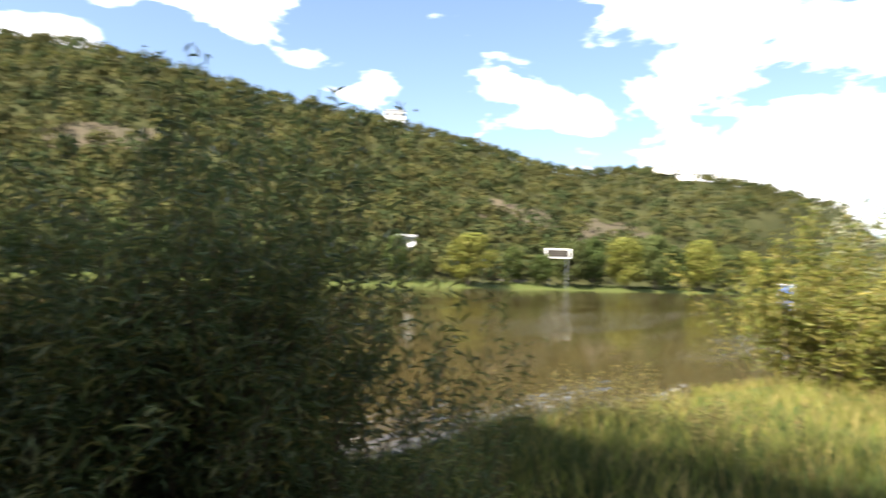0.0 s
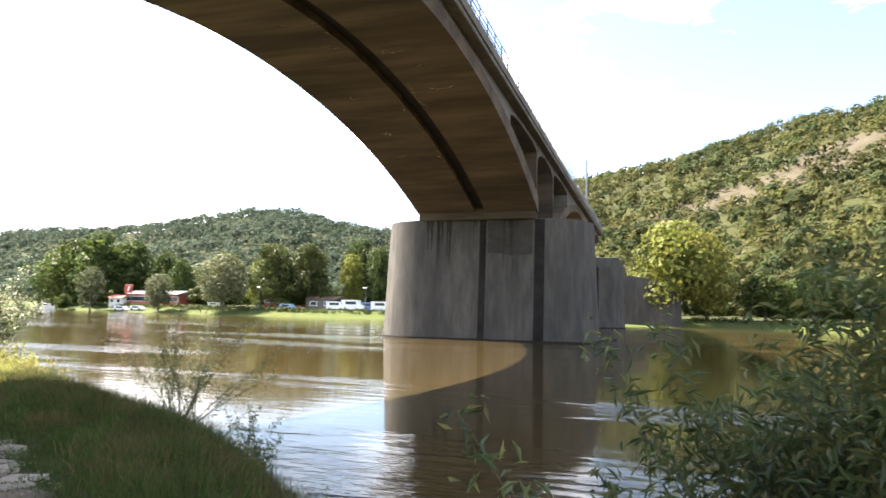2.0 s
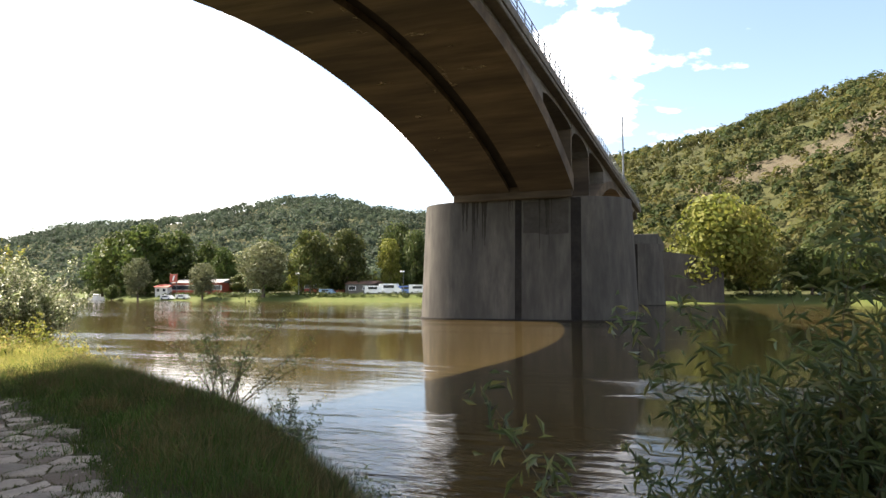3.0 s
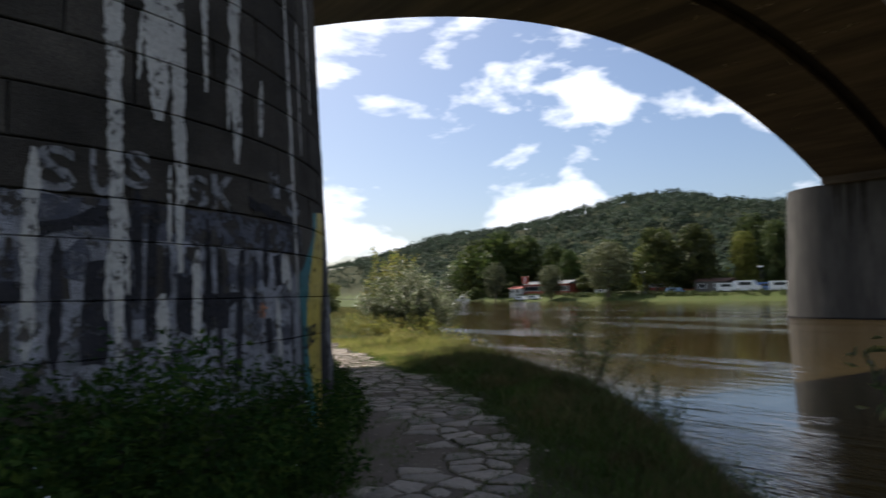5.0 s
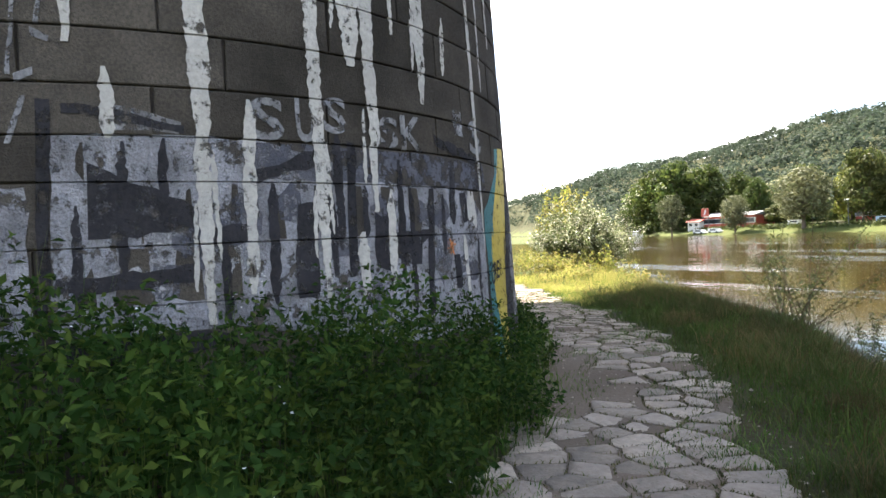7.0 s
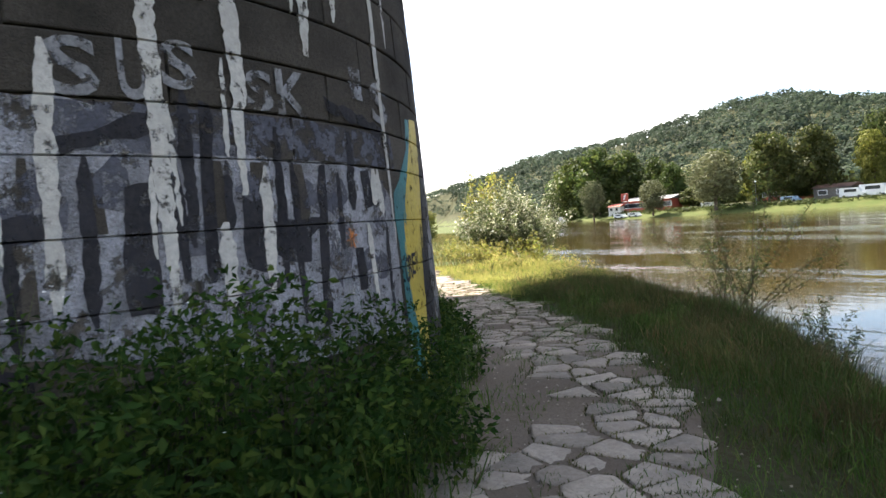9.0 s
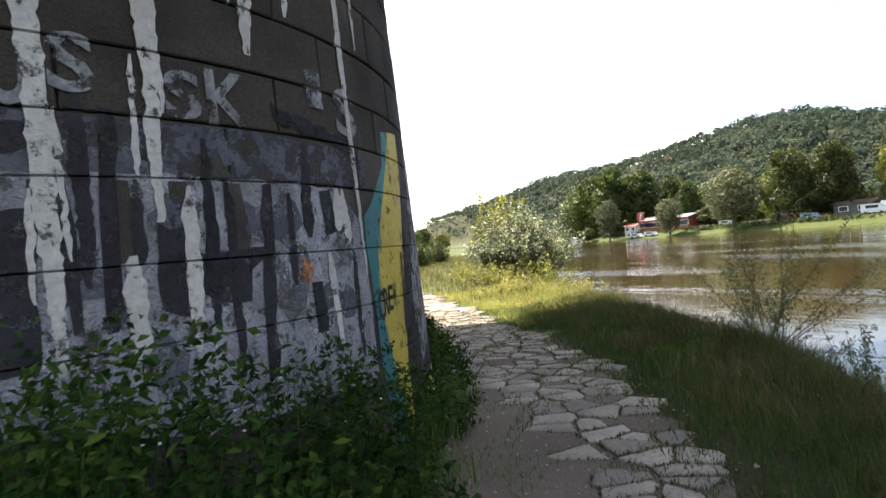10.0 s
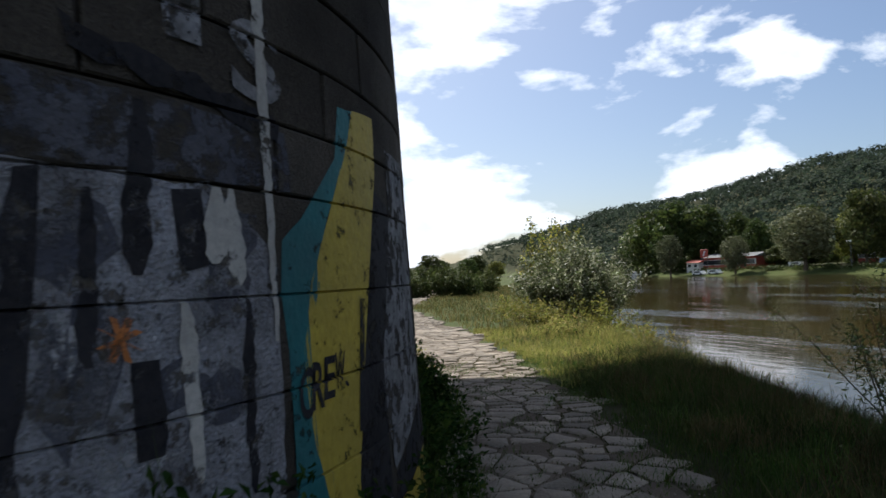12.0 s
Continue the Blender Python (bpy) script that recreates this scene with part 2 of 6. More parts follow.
M_RED = plain("red_paint", (0.42, 0.09, 0.06), 0.6)
M_BLUE = plain("blue_paint", (0.08, 0.16, 0.42), 0.5)
M_PALEBLUE = plain("pale_blue_paint", (0.30, 0.42, 0.52), 0.4)
M_ROOF = surface("brown_roof", (0.20, 0.12, 0.085), (0.14, 0.09, 0.07), 0.85, 6.0, 0.8, bump=0.3)
M_GREYR = surface("grey_roof", (0.24, 0.24, 0.24), (0.17, 0.17, 0.17), 0.8, 6.0, 0.8, bump=0.2)
M_PANE = plain("dark_glass", (0.03, 0.035, 0.04), 0.1)
M_BLACK = plain("black_rubber", (0.03, 0.03, 0.03), 0.7)
M_ROCK = surface("bare_rock", (0.0833, 0.068, 0.0459), (0.0595, 0.0544, 0.0323), 0.95, 0.8, 0.1, bump=0.8, depth=0.3)


def worn(m, share, scale=7.0):
    """Lets paint be worn through to the wall in patches; share is about how much is gone."""
    nt = m.node_tree
    out, bs = nt.nodes["Material Output"], nt.nodes["Principled BSDF"]
    co = ncoord(nt, "world")
    n = nnoise(nt, co, scale, 9.0, 0.72, 0.34 + 0.26 * share, 0.44 + 0.26 * share)
    clear = nt.nodes.new("ShaderNodeBsdfTransparent")
    mx = nt.nodes.new("ShaderNodeMixShader")
    nt.links.new(n, mx.inputs[0])
    nt.links.new(clear.outputs[0], mx.inputs[1])
    nt.links.new(bs.outputs[0], mx.inputs[2])
    nt.links.new(mx.outputs[0], out.inputs["Surface"])


def water_material():
    m = bpy.data.materials.new("river_water")
    m.use_nodes = True
    nt = m.node_tree
    bs = nt.nodes["Principled BSDF"]
    co = ncoord(nt, "world", (1.0, 1.0, 1.0))
    big = nnoise(nt, co, 0.05, 3.0)
    col = nmix(nt, big, (0.046, 0.032, 0.012), (0.036, 0.026, 0.010))
    nt.links.new(col, bs.inputs["Base Color"])
    bs.inputs["Roughness"].default_value = 0.06
    bs.inputs["IOR"].default_value = 1.33
    # ripples in bands that drift along the stream
    st = ncoord(nt, "world", (0.55, 1.5, 1.0))
    a = nt.nodes.new("ShaderNodeTexNoise")
    a.inputs["Scale"].default_value = 1.5
    a.inputs["Detail"].default_value = 5.0
    nt.links.new(st, a.inputs["Vector"])
    bands = nnoise(nt, ncoord(nt, "world", (0.022, 0.15, 1.0)), 1.0, 4.0, 0.6, 0.50, 0.60)
    amp = nt.nodes.new("ShaderNodeMapRange")
    amp.inputs[3].default_value, amp.inputs[4].default_value = 0.08, 1.0
    nt.links.new(bands, amp.inputs[0])
    bp = nt.nodes.new("ShaderNodeBump")
    bp.inputs["Distance"].default_value = 0.071
    nt.links.new(amp.outputs[0], bp.inputs["Strength"])
    nt.links.new(a.outputs["Fac"], bp.inputs["Height"])
    nt.links.new(bp.outputs[0], bs.inputs["Normal"])
    return m


M_BLOOM = surface("lime_bloom", (0.26, 0.215, 0.155), (0.15, 0.12, 0.085), 0.9, 3.0, 0.8, (0.09, 0.07, 0.05), bump=0.3)
worn(M_BLOOM, 0.62, 2.2)
M_WATER = water_material()

# ---- building helpers ----


def part(name, bm, material, parent=None, label=""):
    """Links a bmesh as one mesh object under a thing or a part."""
    me = bpy.data.meshes.new(name)
    bm.to_mesh(me)
    bm.free()
    me.materials.append(material)
    ob = new(name, me)
    if parent:
        ob.parent = parent
    if label:
        ob["label"] = label
    return ob


def thing(name, label, category, at=(0, 0, 0), turn=0.0, group="", kind=""):
    ob = new(name)
    ob.matrix_world = pose(*at, 0, 0, turn)
    return tagged(ob, label, category, group, kind)


def soup(name, verts, faces, material, parent=None, smooth=False):
    """A mesh object from arrays: verts n x 3, faces m x k."""
    me = bpy.data.meshes.new(name)
    k = faces.shape[1]
    me.vertices.add(len(verts))
    me.vertices.foreach_set("co", np.ascontiguousarray(verts, dtype=np.float32).ravel())
    me.loops.add(faces.size)
    me.loops.foreach_set("vertex_index", np.ascontiguousarray(faces, dtype=np.int32).ravel())
    me.polygons.add(len(faces))
    me.polygons.foreach_set("loop_start", np.arange(0, faces.size, k, dtype=np.int32))
    me.update(calc_edges=True)
    me.validate()
    if smooth:
        me.polygons.foreach_set("use_smooth", np.ones(len(faces), dtype=bool))
    me.materials.append(material)
    ob = new(name, me)
    if parent:
        ob.parent = parent
    return ob


def box(bm, x0, x1, y0, y1, z0, z1, bevel=0.0):
    vs = [bm.verts.new((x, y, z)) for z in (z0, z1) for y in (y0, y1) for x in (x0, x1)]
    fs = [bm.faces.new([vs[i] for i in q]) for q in ((0, 2, 3, 1), (4, 5, 7, 6), (0, 1, 5, 4), (2, 6, 7, 3), (0, 4, 6, 2), (1, 3, 7, 5))]
    if bevel:
        es = {e for f in fs for e in f.edges}
        bmesh.ops.bevel(bm, geom=list(es), offset=bevel, segments=1, affect="EDGES")


def boxed(name, dims, material, parent=None, label="", bevel=0.0):
    bm = bmesh.new()
    box(bm, *dims, bevel)
    return part(name, bm, material, parent, label)


def tube(bm, pts, radii, sides=6):
    """A tapered tube along points."""
    rings = []
    for i, p in enumerate(pts):
        p = Vector(p)
        d = Vector(pts[min(i + 1, len(pts) - 1)]) - Vector(pts[max(i - 1, 0)])
        d = d.normalized() if d.length > 1e-6 else Vector((0, 0, 1))
        u = d.orthogonal().normalized()
        v = d.cross(u)
        rings.append([bm.verts.new(p + (u * math.cos(a) + v * math.sin(a)) * radii[i]) for a in [2 * math.pi * k / sides for k in range(sides)]])
    for a, b in zip(rings, rings[1:]):
        for k in range(sides):
            bm.faces.new((a[k], a[(k + 1) % sides], b[(k + 1) % sides], b[k]))
    bm.faces.new(rings[0][::-1])
    bm.faces.new(rings[-1])


def cards(rng, centres, normals, length, width, bend=0.25, droop=None):
    """Leaf-shaped pieces (four points, folded along the middle) at centres, facing normals."""
    n = len(centres)
    normals = normals / (np.linalg.norm(normals, axis=1, keepdims=True) + 1e-9)
    rnd = rng.normal(size=(n, 3))
    if droop is not None:
        rnd = rnd * 0.7 + droop
    t = rnd - normals * np.sum(rnd * normals, axis=1, keepdims=True)
    t /= np.linalg.norm(t, axis=1, keepdims=True) + 1e-9
    s = np.cross(normals, t)
    ln = (length * rng.uniform(0.65, 1.25, n))[:, None]
    wd = (width * rng.uniform(0.7, 1.25, n))[:, None]
    lift = normals * ln * bend
    v = np.stack([centres - t * ln * 0.5, centres + s * wd * 0.5 + lift * 0.3, centres + t * ln * 0.5 - lift * 0.4, centres - s * wd * 0.5 + lift * 0.3], axis=1)
    f = np.arange(n * 4).reshape(n, 4)
    f = np.concatenate([f[:, [0, 1, 2]], f[:, [0, 2, 3]]])
    return v.reshape(-1, 3), f

# ---- the lie of the land ----
WATER = -2.75
SHORE_X = np.array([-700, -400, -200, -100, -40, -15, -6, 0, 4.7, 8.5, 10.5, 11.9, 13.0, 13.9, 15.5, 17, 21, 25.4, 33, 60, 200, 700])
SHORE_Y = np.array([330, 215, 140, 84, 41, 24.5, 18.3, 14.6, 12.4, 10.6, 8.9, 7.5, 6.2, 5.4, 5.3, 6.0, 5.2, 4.4, 1.6, -10, -60, -230])
FAR_X = np.array([-1400, -700, -450, -250, -160, -80, 0, 60, 120, 200, 300, 450, 700, 1400])
FAR_Y = np.array([660, 430, 320, 225, 160, 150, 150, 150, 142, 114, 82, 50, 0, -140])
CX, CY = 14.0, 0.0
RIDGE_AZ = np.array([-180, -120, -98, -90, -81, -67, -52, -38, -24, -14, -4, 5, 12, 17, 23, 30, 35, 45, 54, 60, 68, 78, 100, 180])
EL_AZ = np.array([-180, -120, -98, -90, -83, -74, -67.6, -58, -52, -45, -38, -26, -20, -11.4, -7, -2, 5, 12, 17, 23, 27, 30.5, 35, 41, 45, 51, 59, 61, 67, 78, 100, 180])
RIDGE_EL = np.array([0.2, 0.5, 3.0, 6.15, 8.95, 10.05, 10.2, 12.2, 13.6, 15.0, 15.7, 17.1, 16.8, 15.4, 14.2, 13.0, 11.8, 9.2, 7.0, 7.15, 7.65, 8.15, 7.55, 6.45, 5.95, 4.85, 2.85, 2.45, 2.0, 1.2, 0.4, 0.2])
RIDGE_D = np.array([900, 900, 900, 850, 760, 620, 540, 500, 520, 560, 610, 650, 660, 700, 740, 780, 800, 880, 1000, 1150, 1250, 1300, 900, 900])
FOOT_D = np.array([500, 500, 430, 400, 350, 265, 215, 205, 205, 200, 200, 205, 215, 300, 330, 340, 350, 400, 480, 560, 620, 640, 500, 500])


def smooth01(t):
    t = np.clip(t, 0, 1)
    return t * t * (3 - 2 * t)


def land(x, y):
    """Height of the ground (arrays)."""
    x, y = np.asarray(x, float), np.asarray(y, float)
    near = (np.interp(x, SHORE_X, SHORE_Y) - y) * 0.88
    far = (y - np.interp(x, FAR_X, FAR_Y)) * 0.9
    dist = np.hypot(x - CX, y - CY)
    az = np.degrees(np.arctan2(-(x - CX), y - CY))
    nz = WATER - 0.05 + 1.20 * smooth01(near / 2.6 + 0.05) - 0.9 * smooth01(-near / 4.0) - 2.0 * smooth01(-near / 25.0)
    nz = nz + np.where(near > 0, 0.05 * np.sin(x * 0.9 + 1) * np.sin(y * 1.1) * np.clip(near / 4, 0, 1), 0)
    nz = nz + np.where(near > 14, np.clip((near - 14) * 0.02, 0, 1.5), 0)
    nz = nz + 15.0 * smooth01((near - 15) / 34.0) * smooth01((x + 14) / 12.0) * smooth01((150 - x) / 60.0)   # unseen rise behind the path, added to block sky light
    fz = WATER - 0.1 + 1.95 * smooth01(far / 8.0) + 0.9 * smooth01((far - 8) / 30.0) - 2.0 * smooth01(-far / 12.0)
    z = np.where(near > -40, np.maximum(nz, np.where(far > -12, fz, -9)), fz)
    z = np.where((near < 0) & (far < 0), np.minimum(z, WATER - 0.05), z)
    el = np.interp(az, EL_AZ, RIDGE_EL)
    rd = np.interp(az, RIDGE_AZ, RIDGE_D)
    fd = np.interp(az, RIDGE_AZ, FOOT_D)
    top = np.tan(np.radians(el)) * rd
    t = (dist - fd) / (rd - fd)
    bumps = 5.0 * np.sin(x * 0.021 + 1.3) * np.sin(y * 0.017) * np.clip(t, 0, 1)
    hill = (top - 8.0) * np.where(t < 1, 0.55 * np.clip(t, 0, 1) + 0.45 * smooth01(t), np.maximum(1 - 0.25 * (t - 1), 0)) + bumps
    side = np.maximum(smooth01((far - 4) / 40.0), smooth01((near - 120) / 200.0))
    return np.where(t > 0, z + np.maximum(hill, 0) * side, z)


def land1(x, y):
    return float(land(np.array([x]), np.array([y]))[0])


def build_ground():
    radii = [0.35]
    while radii[-1] < 3200:
        r = radii[-1]
        radii.append(r + max(0.22, 0.028 * r))
    radii = np.array(radii)
    n = 420
    ang = np.linspace(0, 2 * np.pi, n, endpoint=False)
    x = CX + np.outer(radii, np.cos(ang))
    y = CY + np.outer(radii, np.sin(ang))
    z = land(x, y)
    v = np.concatenate([np.stack([x, y, z], -1).reshape(-1, 3), [[CX, CY, land1(CX, CY)]]])
    i = np.arange(len(radii) - 1)[:, None] * n
    j = np.arange(n)[None, :]
    jn = (j + 1) % n
    f = np.stack([i + j, i + jn, i + jn + n, i + j + n], -1).reshape(-1, 4)[:, ::-1]
    tri = np.stack([np.full(n, len(v) - 1), jn[0], j[0], j[0]], -1)[:, :3]
    quads = np.concatenate([f[:, [0, 1, 2]], f[:, [0, 2, 3]], tri[:, ::-1]])
    ob = soup("ground", v, quads, M_GRASS, smooth=True)
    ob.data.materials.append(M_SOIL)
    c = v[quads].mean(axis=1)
    # darker soil only across the width of the bridge's shadow
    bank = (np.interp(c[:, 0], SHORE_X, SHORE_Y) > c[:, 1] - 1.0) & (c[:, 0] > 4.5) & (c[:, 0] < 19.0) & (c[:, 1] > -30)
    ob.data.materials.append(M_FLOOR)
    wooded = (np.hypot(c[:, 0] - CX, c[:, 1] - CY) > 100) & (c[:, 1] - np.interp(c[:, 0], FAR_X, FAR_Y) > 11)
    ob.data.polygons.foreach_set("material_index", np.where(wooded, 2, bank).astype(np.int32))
    return tagged(ob, "grassy river bank rising to wooded hills", "ground", kind="structure")


ground = build_ground()

bm = bmesh.new()
bmesh.ops.create_grid(bm, x_segments=8, y_segments=8, size=1)
for vert in bm.verts:
    vert.co = Vector((vert.co.x * 900, 160 + vert.co.y * 420, WATER))
water = part("water", bm, M_WATER)
tagged(water, "broad muddy brown river with gentle ripples", "river", kind="structure")

# ---- the bridge ----
NX, RB, BAT = 5.75, 5.22, 0.045       # nose centre, half thickness, batter
SPRING, CROWN, DECK = 8.75, 14.52, 15.75
PITCH = 66.4
Y0 = -1.2                              # middle of the pier on the bank
HW = 5.9                               # half width of the arches


def radius(z):
    return RB - BAT * z


def stadium(z, extra=0.0, seg=44):
    r = radius(z) + extra
    pts = [(NX + r * math.cos(a), r * math.sin(a), z) for a in [math.radians(-90 + 180 * k / seg) for k in range(seg + 1)]]
    return pts + [(-p[0], -p[1], z) for p in pts]


def pier_body(bm, z0, z1, extra=0.0, steps=4):
    rings = [[bm.verts.new(p) for p in stadium(z0 + (z1 - z0) * k / steps, extra)] for k in range(steps + 1)]
    m = len(rings[0])
    for a, b in zip(rings, rings[1:]):
        for k in range(m):
            bm.faces.new((a[k], a[(k + 1) % m], b[(k + 1) % m], b[k]))
    bm.faces.new(rings[0][::-1])
    bm.faces.new(rings[-1])


def far_pier(y, label):
    t = thing("bridge_pier", label, "bridge pier", (0, y, 0), group="bridge piers")
    bm = bmesh.new()
    pier_body(bm, -5.0, SPRING + 0.1, 0.0)
    part("shaft", bm, M_CONC, t)
    bm = bmesh.new()
    pier_body(bm, -5.0, -2.6, 0.12, 1)
    part("footing", bm, M_DARK, t, "dark wet footing at the waterline")
    for side in (-1, 1):                      # dark strips down the faces
        for gx, w in ((0.55, 0.65), (NX + 0.25, 0.95)):
            bm = bmesh.new()
            yb, yt = radius(-3.0), radius(SPRING)
            vs = [bm.verts.new(c) for c in ((gx - w / 2, side * (yb - 0.5), -3), (gx + w / 2, side * (yb - 0.5), -3), (gx + w / 2, side * (yt - 0.5), SPRING), (gx - w / 2, side * (yt - 0.5), SPRING),
                                            (gx - w / 2, side * (yb + 0.012), -3), (gx + w / 2, side * (yb + 0.012), -3), (gx + w / 2, side * (yt + 0.012), SPRING), (gx - w / 2, side * (yt + 0.012), SPRING))]
            for q in ((4, 5, 6, 7), (0, 3, 2, 1), (0, 1, 5, 4), (3, 7, 6, 2), (0, 4, 7, 3), (1, 2, 6, 5)):
                bm.faces.new([vs[i] for i in q])
            bmesh.ops.recalc_face_normals(bm, faces=bm.faces)
            part("dark_strip", bm, M_DARK, t, "dark vertical streak")
    r = random.Random(int(y))
    for k in range(16):                       # rusty dark runs from the top edge
        gx = r.uniform(-NX + 0.2, 0.1) if k % 4 else r.uniform(1.0, NX - 0.9)
        if abs(gx - 0.55) < 0.5:
            continue
        w, ln = r.uniform(0.10, 0.45), r.uniform(0.8, 5.5)
        bm = bmesh.new()
        rows = []
        for i in range(9):
            z = SPRING - ln * i / 8
            q = w * (1 - 0.8 * i / 8) * r.uniform(0.6, 1.2)
            c = gx + r.uniform(-0.03, 0.03)
            rows.append([bm.verts.new((c + e * q, -(radius(z) + 0.010 + 0.004 * (k % 3)), z)) for e in (-0.5, 0.5)])
        for a, b in zip(rows, rows[1:]):
            bm.faces.new((a[0], b[0], b[1], a[1]))
        part("stain_run", bm, M_STAIN, t, "dark rusty stain")
    bm = bmesh.new()                          # sooty upper part of the panel between the streaks
    rows = []
    for i in range(9):
        z = SPRING - 0.25 - 3.0 * i / 8
        rows.append([bm.verts.new((gx + r.uniform(-0.06, 0.06), -(radius(z) + 0.008), z + (r.uniform(-0.2, 0.2) if i == 8 else 0))) for gx in (1.05, 2.2, 3.3, 4.4, 5.35)])
    for a, b in zip(rows, rows[1:]):
        for i in range(4):
            bm.faces.new((a[i], b[i], b[i + 1], a[i + 1]))
    part("soot_patch", bm, M_SOOT, t, "dark sooty patch")
    return t


def intrados(y):
    t = (y - 27.8) / (25.0 if y < 27.8 else 29.6)
    return SPRING + (CROWN - SPRING) * (1 - abs(t) ** 1.97)


def extrados(y):
    t = abs(y - 27.8) / 28.0
    return min(intrados(y) + 0.75 + 0.75 * t, DECK)


def rib(bm, x0, x1, n=40):
    rows = []
    for k in range(n + 1):
        y = 56.0 * k / n
        lo, hi = intrados(y), extrados(y)
        rows.append([bm.verts.new(c) for c in ((x0, y, lo), (x1, y, lo), (x1, y, hi), (x0, y, hi))])
    for a, b in zip(rows, rows[1:]):
        for k in range(4):
            bm.faces.new((a[k], b[k], b[(k + 1) % 4], a[(k + 1) % 4]))
    bm.faces.new(rows[0])
    bm.faces.new(rows[-1][::-1])


def spandrel(bm, x0, x1, ya, yb, n=16):
    """Solid wall between the arch's back and the deck."""
    rows = []
    for k in range(n + 1):
        y = ya + (yb - ya) * k / n
        lo = extrados(y) - 0.05
        rows.append([bm.verts.new(c) for c in ((x0, y, lo), (x1, y, lo), (x1, y, DECK + 0.02), (x0, y, DECK + 0.02))])
    for a, b in zip(rows, rows[1:]):
        for k in range(4):
            bm.faces.new((a[k], b[k], b[(k + 1) % 4], a[(k + 1) % 4]))
    bm.faces.new(rows[0])
    bm.faces.new(rows[-1][::-1])


def jack_arch(bm, x0, x1, ya, yb, rise, n=10):
    """Small vault under the deck between two cross walls."""
    rows = []
    for k in range(n + 1):
        t = 2 * k / n - 1
        y = ya + (yb - ya) * k / n
        lo = DECK - 0.35 - rise * (1 - math.sqrt(max(0, 1 - t * t * 0.96)))
        rows.append([bm.verts.new(c) for c in ((x0, y, lo), (x1, y, lo), (x1, y, DECK + 0.01), (x0, y, DECK + 0.01))])
    for a, b in zip(rows, rows[1:]):
        for k in range(4):
            bm.faces.new((a[k], b[k], b[(k + 1) % 4], a[(k + 1) % 4]))
    bm.faces.new(rows[0])
    bm.faces.new(rows[-1][::-1])


